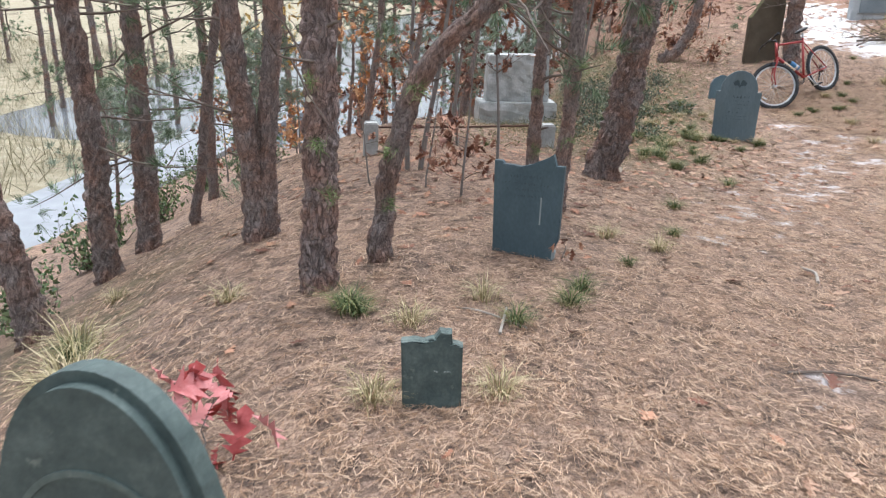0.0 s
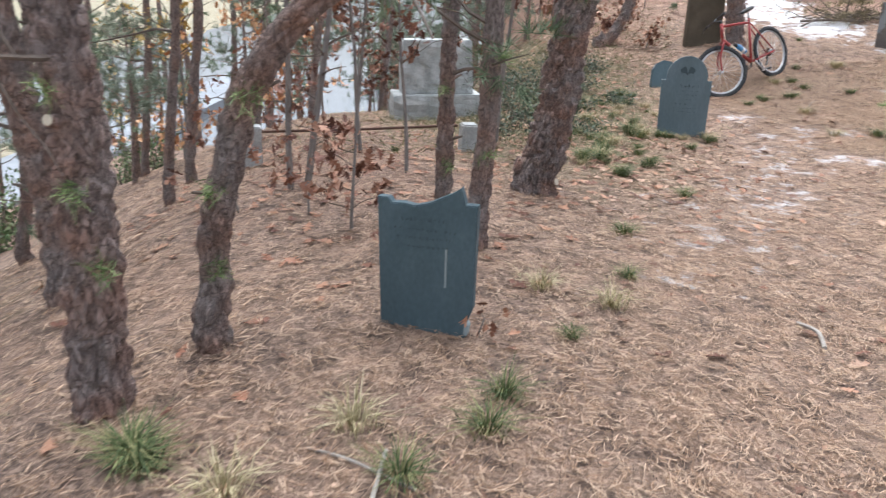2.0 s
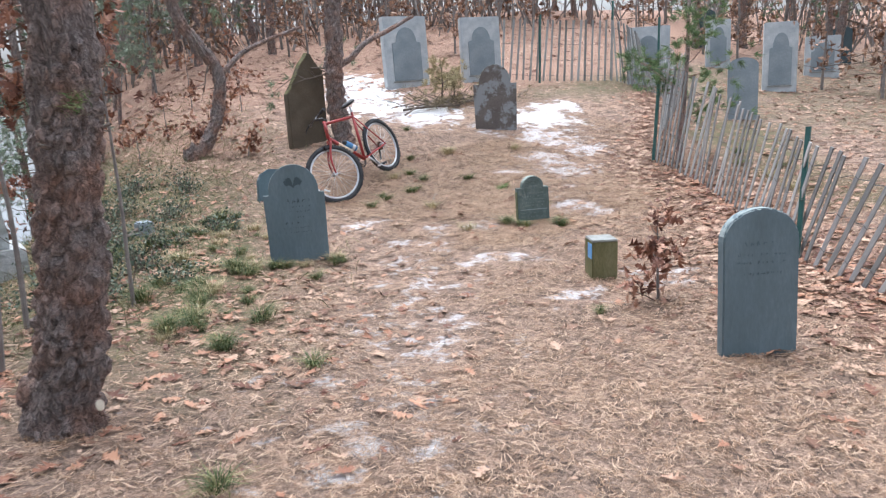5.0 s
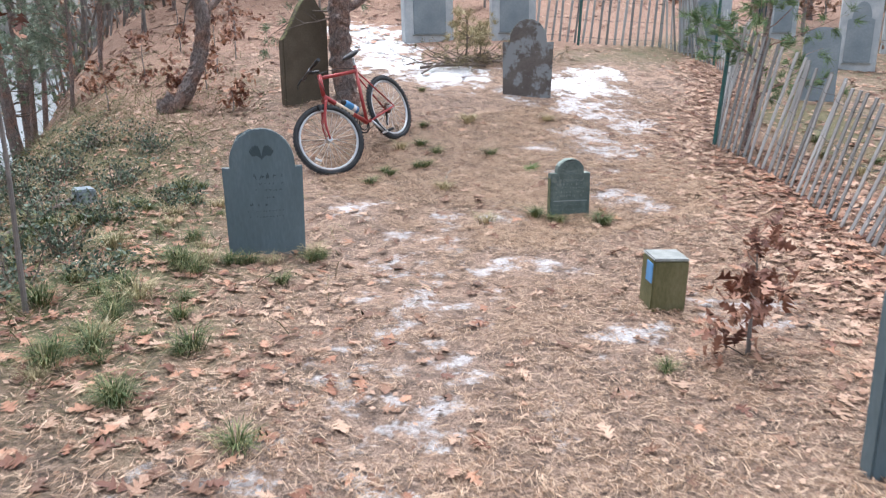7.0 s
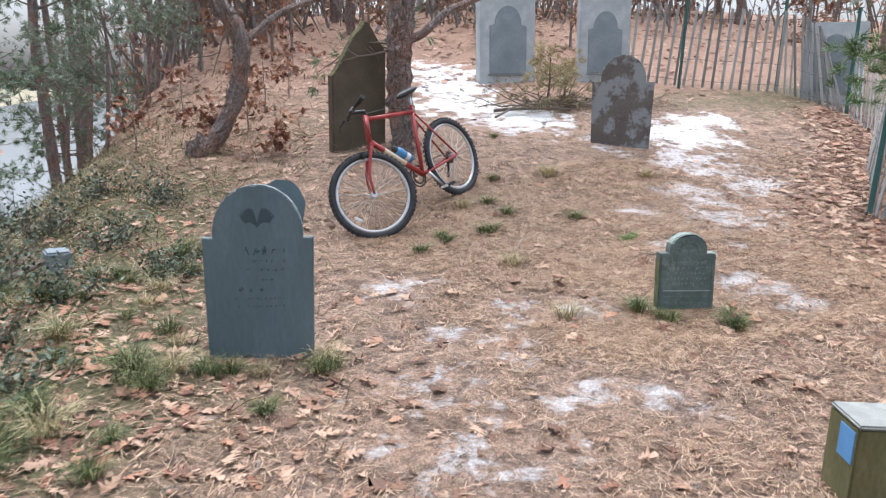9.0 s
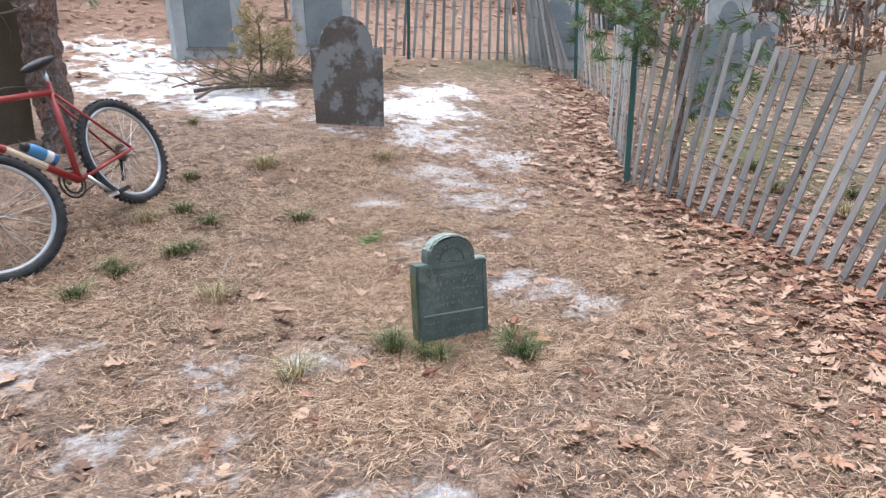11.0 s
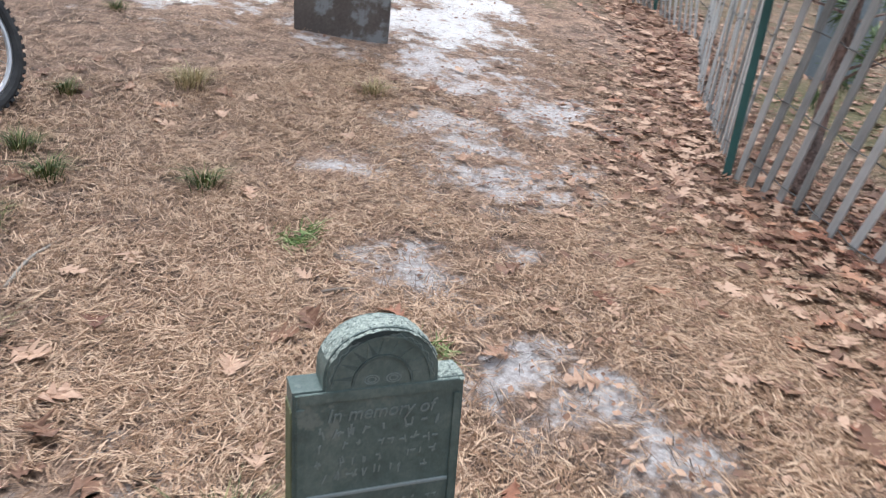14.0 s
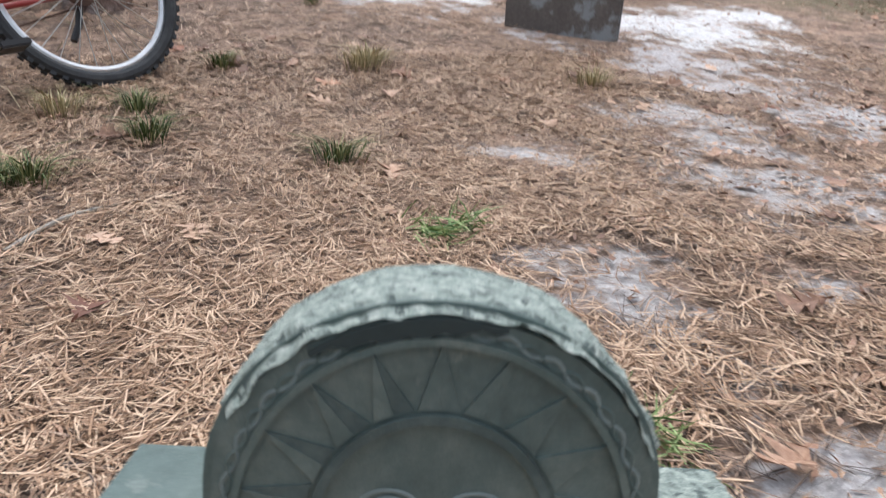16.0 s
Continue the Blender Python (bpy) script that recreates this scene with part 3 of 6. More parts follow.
# ---- headstones ----
def arch(w, h, rise, n=18):
    """A straight stone with a round head: rise of the head over a width w."""
    out = [(-w / 2, -0.15), (w / 2, -0.15)]
    for i in range(n + 1):
        a = math.pi * i / n
        out.append((w / 2 * math.cos(a), h - rise + rise * math.sin(a)))
    return out


def shouldered(w, h, shoulder, head, n=18, flare=0.0):
    """A stone with square shoulders at height shoulder and a round head of half-width head."""
    out = [(-w / 2 + flare, -0.15), (w / 2 - flare, -0.15), (w / 2, shoulder), (head, shoulder)]
    for i in range(n + 1):
        a = math.pi * i / n
        out.append((head * math.cos(a), shoulder + 0.02 + (h - shoulder - 0.02) * math.sin(a)))
    return out + [(-head, shoulder), (-w / 2, shoulder)]


def stand(x, y, yaw, lean=0.0, tilt=0.0, dz=0.0):
    return pose(x, y, gz(x, y) + dz, lean, tilt, yaw)


def headstone(m, outline, thick, material, label, group="old headstones", bevel=0.006, crust=None):
    t = thing("headstone", m, label, "gravestone", group)
    part("slab", prism(outline, thick, bevel), material, t)
    if crust:
        rough_top(t, outline, thick - 0.006, crust[0], "lichen_crust", 0.0015, crust[1], len(outline), crust[2])
    return t


def bars(t, rows, material, y, name="lettering"):
    """Worn lettering as uneven strokes: rows of (z, height, x from, x to, letters)."""
    r = random.Random(3)
    for z, h, x0, x1, count in rows:
        bm = bmesh.new()
        w = (x1 - x0) / count
        for i in range(count):
            if r.random() < 0.15:
                continue
            for q in range(r.choice((1, 2, 2, 3))):
                g = bmesh.ops.create_cube(bm, size=1)
                flat = r.random() < 0.3
                sx, sz = (w * r.uniform(0.3, 0.6), h * 0.16) if flat else (w * 0.14, h * r.uniform(0.5, 0.95))
                cx, cz, sl = x0 + (i + r.uniform(0.25, 0.8)) * w, z + h * r.uniform(-0.25, 0.25), r.uniform(-0.25, 0.45)
                for v in g["verts"]:
                    v.co = Vector((v.co.x * sx + cx + v.co.z * sz * sl, v.co.y * 0.002 + y, v.co.z * sz + cz))
        tagged(part(name, bm, material, t), kind="stuff")


def rough_top(t, outline, thick, material, name="lichen_crust", lift=0.004, skip=0.0, seed=1, zmin=0.0):
    """A ragged crust along the top edges of a stone, above the height zmin; skip: how much of it has worn away."""
    bm = bmesh.new()
    n = len(outline)
    for i in range(n):
        a, b = outline[i], outline[(i + 1) % n]
        if min(a[1], b[1]) < zmin or abs(a[0] - b[0]) < 0.004:
            continue
        seg = []
        ln = math.hypot(b[0] - a[0], b[1] - a[1])
        nx, nz = (b[1] - a[1]) / ln, -(b[0] - a[0]) / ln
        k = max(2, int(ln / 0.0028))
        ends = []
        for c, d in ((outline[i - 1], a), (b, outline[(i + 2) % n])):
            l2 = math.hypot(d[0] - c[0], d[1] - c[1])
            mx, mz = (d[1] - c[1]) / l2, -(d[0] - c[0]) / l2
            ends.append((nx + mx, nz + mz) if nx * mx + nz * mz > 0.75 else (nx, nz))
        for j in range(k + 1):
            u = j / k
            x, z = a[0] + (b[0] - a[0]) * u, a[1] + (b[1] - a[1]) * u
            vx, vz = ends[0][0] + (ends[1][0] - ends[0][0]) * u, ends[0][1] + (ends[1][1] - ends[0][1]) * u
            vl = math.hypot(vx, vz)
            vx, vz = vx / vl, vz / vl
            row = []
            for q in range(15):
                y = (q / 14 - 0.5) * (thick + 0.002) - (0.0012 if q == 0 else 0)
                p = Vector((x * 55 + seed, y * 55, z * 55))
                lip = 0.002 + 0.0055 * max(0.0, noise.noise(p * 0.8) + 0.35) + 0.0015 * noise.noise(p * 2.6) if q == 0 else 0.0
                e = -lip if q == 0 else lift + 0.002 * noise.noise(p) + 0.0016 * noise.noise(p * 3) - 0.004 * max(0, abs(q - 7) - 5)
                row.append((Vector((x + vx * e, y, z + vz * e)), noise.noise(p * 0.6) + 0.6 * noise.noise(p * 1.9)))
            seg.append(row)
        made = {}
        for j in range(k):
            for c in range(14):
                quad = ((j, c), (j, c + 1), (j + 1, c + 1), (j + 1, c))
                if sum(seg[p][q][1] for p, q in quad) / 4 < skip - 0.5:
                    continue
                for p, q in quad:
                    if (p, q) not in made:
                        made[(p, q)] = bm.verts.new(seg[p][q][0])
                bm.faces.new([made[p] for p in quad])
    tagged(part(name, bm, material, t), kind="stuff")


def near_stone():
    o = [(-0.215, -0.15), (0.215, -0.15), (0.217, 0.52)] + [(0.217 * math.cos(a), 0.52 + 0.34 * math.sin(a)) for a in np.linspace(0.08, math.pi - 0.08, 22)] + [(-0.217, 0.52)]
    t = headstone(stand(-0.142, 1.27, -12, -3), o, 0.085, SLATE_MOSS_SHADE, "round-topped dark mossy slate headstone", bevel=0.02)
    part("carved_border", ribbon_arc(0.15, 0.162, 0.1, math.pi - 0.1, -0.0425, 0.006, 0.53), SLATE_GREEN, t)


def small_square_stone():
    o = [(-0.10, -0.15), (0.108, -0.15), (0.112, 0.235), (0.075, 0.245), (0.072, 0.285), (0.03, 0.29), (0.012, 0.262), (-0.03, 0.25), (-0.06, 0.256), (-0.108, 0.25)]
    t = headstone(stand(0.345, 2.6, 2, -6), o, 0.055, SLATE_MOSS_SHADE, "small broken square slate marker, dark with algae", bevel=0.008, crust=(SLATE_GREEN, 0.3, 0.2))
    bars(t, [(0.14, 0.006, 0.0, 0.07, 2)], CUT, -0.029, "scratch")


def broken_slab():
    o = [(-0.185, -0.15), (0.17, -0.15), (0.172, 0.05), (0.2, 0.12), (0.205, 0.545), (0.155, 0.545), (0.15, 0.565), (0.135, 0.61), (0.11, 0.59), (0.06, 0.565), (0.01, 0.54), (-0.05, 0.525), (-0.1, 0.532), (-0.145, 0.53), (-0.16, 0.55), (-0.205, 0.55)]
    t = headstone(stand(0.805, 4.335, -19, -3), o, 0.05, SLATE, "broken-topped dark blue slate slab with one scratched line", bevel=0.004)
    bm = block(0.008, 0.004, 0.16, 0.2, 0, (0.085, -0.026))
    part("scratch", bm, CUT, t)
    o2 = [(0.158, 0.006), (0.18, 0.0), (0.185, 0.045), (0.17, 0.06)]
    part("chip", prism(o2, 0.05, 0.003), CUT, t, "pale fresh break at the foot")
    bars(t, [(0.47, 0.016, -0.11, 0.1, 11), (0.43, 0.014, -0.14, 0.13, 14), (0.395, 0.014, -0.13, 0.11, 13), (0.36, 0.014, -0.1, 0.1, 10)], WORN_DARK, -0.0255)


def shoulder_stone():
    o = shouldered(0.5, 0.775, 0.535, 0.203, flare=0.012)
    t = headstone(stand(3.64, 9.06, -18, -4, 0, 0.03), o, 0.055, SLATE_MID, "tall blue-grey slate headstone with square shoulders, worn lettering", bevel=0.005)
    rough_top(t, o, 0.05, CUT, "pale_edge", 0.0015, 0.42, 2, 0.45)
    bm = bmesh.new()
    for sx in (-1, 1):
        for i in range(7):
            g = bmesh.ops.create_uvsphere(bm, u_segments=8, v_segments=5, radius=1)
            for v in g["verts"]:
                v.co = Vector((v.co.x * 0.007 + sx * (0.012 + 0.0085 * i) + v.co.z * sx * 0.012, v.co.y * 0.0012 - 0.028, v.co.z * (0.046 - 0.004 * i) + 0.625 + 0.010 * math.sin(i * 0.6)))
    tagged(part("carved_willow", bm, WORN_DARK, t), kind="stuff")
    bars(t, [(0.475, 0.034, -0.07, 0.13, 5), (0.425, 0.014, -0.06, 0.13, 7), (0.385, 0.018, -0.07, 0.12, 6), (0.34, 0.014, 0.0, 0.1, 4), (0.295, 0.02, -0.1, 0.04, 3), (0.25, 0.012, -0.12, 0.12, 12), (0.215, 0.012, -0.1, 0.12, 11)], WORN_DARK, -0.0285)


def toppled_dark_stone():
    o = [(-0.16, -0.2), (0.16, -0.2), (0.18, 0.3), (0.12, 0.4), (0.05, 0.44), (-0.06, 0.43), (-0.15, 0.36), (-0.18, 0.28)]
    headstone(stand(4.08, 11.0, 4, -20, 14, -0.08), o, 0.06, SLATE, "small dark slate headstone leaning back into the bank", crust=(SLATE_PALE, 0.5, 0.25))


def pointed_stone():
    o = [(-0.29, -0.15), (0.29, -0.15), (0.3, 0.9), (0.27, 0.97), (0.22, 1.02), (0.17, 1.09), (0.12, 1.17), (0.07, 1.19), (0.03, 1.13), (-0.04, 1.06), (-0.11, 0.94), (-0.17, 0.83), (-0.24, 0.72), (-0.29, 0.66)]
    t = headstone(stand(5.2, 12.66, 12, -3, 2), o, 0.1, SANDSTONE, "tall pointed brown headstone, mossy, behind the bicycle", bevel=0.012)
    rough_top(t, o, 0.09, POSTSTONE, "moss_edge", 0.003, 0.35, 4, 0.6)


def blotched_stone():
    o = shouldered(0.62, 0.95, 0.68, 0.225, flare=0.02)
    t = headstone(stand(7.82, 11.98, -38, -3, 0, -0.04), o, 0.075, BLOTCHED, "shouldered grey headstone blotched with pale lichen", bevel=0.008, crust=(LICHEN, 0.45, 0.6))


def framed_stone(x, y, yaw, w, h, label, lean=-3):
    """A slate set in the face of a pale marble block."""
    m = stand(x, y, yaw, lean)
    t = thing("headstone", m, label, "gravestone", "framed headstones")
    part("surround", block(w, 0.16, h + 0.15, -0.15, 0.012), MARBLE, t)
    iw, ih = w * 0.66, h * 0.86
    o = [(-iw / 2, 0.1), (iw / 2, 0.1), (iw / 2, ih * 0.72)]
    for i in range(13):
        a = math.pi * i / 12
        o.append((iw * 0.36 * math.cos(a), ih * 0.74 + ih * 0.24 * math.sin(a)))
    o.append((-iw / 2, ih * 0.72))
    part("slate_panel", prism(o, 0.02, 0.003, -0.085), SLATE_PALE, t, "blue-grey slate tablet")
    part("ledge", block(iw * 1.1, 0.02, 0.015, 0.075, 0, (0, -0.09)), CHALK, t)
    return t


def round_stone():
    o = arch(0.4, 0.78, 0.17)
    t = headstone(stand(4.89, 5.62, -29, -3), o, 0.075, SLATE_MID, "round-topped blue-grey slate headstone, plain and upright", bevel=0.007, crust=(CUT, 0.35, 0.55))
    bars(t, [(0.6, 0.02, -0.1, 0.1, 6), (0.54, 0.014, -0.13, 0.13, 11), (0.5, 0.014, -0.13, 0.13, 12), (0.44, 0.014, -0.1, 0.12, 9)], SLATE, -0.0385)


def ribbon_arc(r0, r1, a0, a1, y, thick, z0, n=28):
    o = [(r1 * math.cos(a0 + (a1 - a0) * i / n), z0 + r1 * math.sin(a0 + (a1 - a0) * i / n)) for i in range(n + 1)]
    o += [(r0 * math.cos(a1 + (a0 - a1) * i / n), z0 + r0 * math.sin(a1 + (a0 - a1) * i / n)) for i in range(n + 1)]
    return prism(o, thick, 0, y)


def little_sun_stone():
    """The small stone at the walk's end: a half sun with a face, a lettered panel."""
    w, th, sh, hd, h = 0.315, 0.075, 0.345, 0.105, 0.455
    o = shouldered(w, h, sh, hd, 24)
    m = stand(5.952, 8.833, -20, -3, 0, -0.017)
    t = headstone(m, o, th, SLATE_GREEN, "small dark slate headstone carved with a half sun, lichen-capped", bevel=0.005)
    y = -th / 2
    z0 = sh + 0.004
    rough_top(t, [p for p in o if p[0] > -0.1 or p[1] < sh], th, LICHEN, "lichen_crust", 0.0015, -9, 7, sh - 0.005)
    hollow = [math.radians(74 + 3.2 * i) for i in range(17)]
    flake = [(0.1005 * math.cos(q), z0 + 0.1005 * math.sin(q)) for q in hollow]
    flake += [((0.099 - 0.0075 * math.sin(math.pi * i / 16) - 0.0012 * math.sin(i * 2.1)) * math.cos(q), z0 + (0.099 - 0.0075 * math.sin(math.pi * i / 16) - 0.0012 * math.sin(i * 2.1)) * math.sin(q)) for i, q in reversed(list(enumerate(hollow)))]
    # a raised near-black sliver: the flaked hollow's shade is put into its colour
    part("crack", prism(flake, 0.004, 0, y - 0.001), HOLLOW_SHADE, t, "dark sliver painted as the shade in a flaked hollow under the lichen")
    part("moss_film", block(0.003, th * 0.84, sh * 0.86, 0.01, 0, (-w / 2 - 0.001, 0)), SIDE_MOSS, t, "yellow-green algae on the narrow side")
    part("border_arc", ribbon_arc(0.088, 0.0915, 0.02, math.pi - 0.02, y - 0.0005, 0.006, z0), SLATE_GREEN, t)
    part("sun_rim", ribbon_arc(0.0515, 0.056, 0.02, math.pi - 0.02, y - 0.0008, 0.006, z0), SLATE_MOSS_SHADE, t)
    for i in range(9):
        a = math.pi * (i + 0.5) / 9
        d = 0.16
        # left rays get one darker half: relief shade put into the colour
        for sgn, stone in ((-1, SLATE_MOSS_SHADE if i > 4 else SLATE_GREEN), (1, SLATE_GREEN)):
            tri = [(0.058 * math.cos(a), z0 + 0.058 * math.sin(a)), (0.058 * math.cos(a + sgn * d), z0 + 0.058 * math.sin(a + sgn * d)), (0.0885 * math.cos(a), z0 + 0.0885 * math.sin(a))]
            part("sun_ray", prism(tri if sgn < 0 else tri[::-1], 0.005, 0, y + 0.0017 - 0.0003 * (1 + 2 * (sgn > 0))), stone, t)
    for ph in (0, math.pi):
        wave = [((0.0945 + 0.0022 * math.sin(26 * a + ph)) * math.cos(a), y, z0 + (0.0945 + 0.0022 * math.sin(26 * a + ph)) * math.sin(a)) for a in [0.03 + (math.pi - 0.06) * i / 110 for i in range(111)]]
        part("braided_border", tube(wave, [0.0011] * 111, 5), SLATE_GREEN if ph else WORN, t)
    for sx in (-0.02, 0.02):
        for r in (0.0105, 0.006):
            bm = ring(r, 0.0012, 24, 6)
            for v in bm.verts:
                v.co = Vector((v.co.x * 1.25 + sx, v.co.y + y - 0.0005, v.co.z * 0.8 + z0 + 0.009))
            part("carved_eye", bm, WORN, t)
    part("head_band", block(w - 0.02, 0.006, 0.02, sh - 0.022, 0.001, (0, y - 0.001)), SLATE_GREEN, t)
    for sx in (-1, 1):
        part("side_border", block(0.014, 0.006, sh - 0.03, 0.0, 0.001, (sx * (w / 2 - 0.014), y - 0.001)), SLATE_GREEN, t)
    part("cross_rule", block(w - 0.045, 0.007, 0.006, 0.13, 0.001, (0, y - 0.001)), CUT, t, "pale raised rule under the lettering")
    cu = bpy.data.curves.new("inscription", "FONT")
    cu.body, cu.size, cu.align_x, cu.extrude, cu.shear = "In memory of", 0.036, "CENTER", 0.0012, 0.25
    tmp = new("inscription_source", cu)
    me = bpy.data.meshes.new_from_object(tmp.evaluated_get(bpy.context.evaluated_depsgraph_get()))
    bpy.data.objects.remove(tmp)
    me.materials.clear()
    me.materials.append(WORN)
    ins = new("inscription", me)
    ins.parent = t
    ins.matrix_local = pose(0.0, y - 0.0012, sh - 0.062, 90)
    bars(t, [(0.262, 0.02, -0.12, 0.12, 9), (0.232, 0.018, -0.12, 0.12, 11), (0.202, 0.018, -0.12, 0.11, 11), (0.172, 0.018, -0.11, 0.1, 9)], WORN, y - 0.0006)
    bars(t, [(0.1, 0.01, -0.13, 0.12, 16), (0.065, 0.01, -0.13, 0.1, 14)], WORN, y - 0.0006)


def marker_post():
    t = thing("marker_post", stand(5.29, 7.21, -26, 0, 1), "short square algae-yellow post with a worn white top and blue paint", "post")
    part("shaft", block(0.19, 0.19, 0.43, -0.15, 0.008), POSTSTONE, t)
    part("cap", block(0.192, 0.192, 0.016, 0.276, 0.006), CHALK, t, "worn whitish top face")
    part("blue_blaze", block(0.004, 0.09, 0.11, 0.15, 0, (-0.0965, -0.035)), BLUE, t, "faded blue paint blaze")


def granite_monument():
    t = thing("granite_monument", stand(1.12, 10.75, 6, 0, 0, 0.05), "rough-faced grey granite monument block on a wide plinth", "monument")
    for name, sx, sy, sz, z0, tp in (("plinth", 1.12, 0.6, 0.5, -0.23, 0.97), ("block", 0.88, 0.4, 0.64, 0.265, 0.95)):
        bm = block(sx, sy, sz, z0, 0.012, taper=tp)
        bmesh.ops.subdivide_edges(bm, edges=bm.edges[:], cuts=9, use_grid_fill=True)
        for v in bm.verts:
            v.co += Vector((1, 1, 1)) * 0.006 * noise.noise(v.co * 7) + Vector((0.4, 1, 0.15)) * 0.03 * noise.noise(v.co * 9)
        part(name, bm, GRANITE, t)


def granite_marker(x, y, h=0.34, stone=GRANITE):
    t = thing("plot_marker", stand(x, y, 12, 2, 2), "low square granite corner post of a grave plot", "marker", "plot corner posts")
    part("shaft", block(0.15, 0.15, h + 0.15, -0.15, 0.012, taper=0.94), stone, t)
    return t


def rail(a, b, label, material=IRON, r=0.011):
    t = thing("plot_rail", Matrix.Translation(a), label, "rail")
    d = Vector(b) - Vector(a)
    part("pipe", tube([(0, 0, 0), d * 0.5 - Vector((0, 0, 0.008)), d], [r, r, r], 8), material, t)


near_stone(), small_square_stone(), broken_slab(), shoulder_stone(), toppled_dark_stone(), pointed_stone(), blotched_stone(), round_stone(), little_sun_stone(), marker_post(), granite_monument()
framed_stone(8.05, 14.95, -3, 0.84, 1.2, "blue slate tablet set in a tall white marble surround")
framed_stone(9.42, 14.6, -16, 0.74, 1.12, "slate tablet in a weathered white marble surround")
framed_stone(11.82, 12.8, -48, 0.74, 1.0, "framed slate headstone seen through the snow fence")
framed_stone(14.1, 13.1, -45, 0.46, 0.9, "small framed headstone inside the fence")
framed_stone(13.3, 11.2, -50, 0.54, 1.15, "tall pale framed headstone inside the fence")
framed_stone(15.2, 11.6, -52, 0.6, 0.75, "low pale headstone on the leafy slope")
headstone(stand(11.1, 10.3, -45, -4), arch(0.42, 0.9, 0.12), 0.06, SLATE_PALE, "plain blue-grey slate headstone behind the snow fence")
headstone(stand(15.6, 14.6, -45, -4), arch(0.4, 0.85, 0.12), 0.06, SLATE, "dark slate headstone far up the slope")
headstone(stand(17.2, 12.4, -50, -4), arch(0.4, 0.75, 0.12), 0.06, SLATE, "dark slate headstone far up the slope")
granite_marker(-0.56, 7.75)
granite_marker(1.29, 7.98, 0.24)
granite_marker(2.68, 10.6, 0.13, SLATE_PALE)
rail((-0.5, 7.76, gz(-0.5, 7.76) + 0.27), (1.2, 7.97, gz(1.2, 7.97) + 0.22), "thin rusty pipe rail between two plot posts")
rail((2.62, 10.56, gz(2.62, 10.56) + 0.08), (1.9, 9.6, gz(1.9, 9.6) + 0.06), "weathered low rail beside a plot post", TWIG, 0.018)


# ---- trees ----
def pine_spray(anchors, dirs, count=26, length=0.09, width=0.0016, rng=RNG):
    """Needle tufts at anchors, each about its direction."""
    n = len(anchors)
    a = np.repeat(anchors, count, 0) + rng.normal(0, 0.012, (n * count, 3))
    d = unit(np.repeat(dirs, count, 0) + rng.normal(0, 0.55, (n * count, 3)))
    ln = length * rng.uniform(0.6, 1.2, (n * count, 1))
    b = a + d * ln + np.array([0, 0, -0.012])
    mid = (a + b) / 2 + rng.normal(0, 0.004, a.shape)
    across = unit(np.cross(d, rng.normal(0, 1, d.shape)))
    return ribbons(a, mid, b, np.full(len(a), width), across)


def limb(p, d, length, r, rng, bend=0.25, n=5):
    pts, q, v = [Vector(p)], Vector(p), Vector(d).normalized()
    for i in range(n):
        v = (v + Vector(rng.normal(0, bend, 3)) * 0.5 + Vector((0, 0, 0.03))).normalized()
        q = q + v * length / n
        pts.append(q.copy())
    return pts, [r * (1 - 0.8 * i / n) for i in range(n + 1)]


def joined(bms):
    out = bmesh.new()
    for b in bms:
        me = bpy.data.meshes.new("tmp")
        b.to_mesh(me)
        b.free()
        out.from_mesh(me)
        bpy.data.meshes.remove(me)
    return out


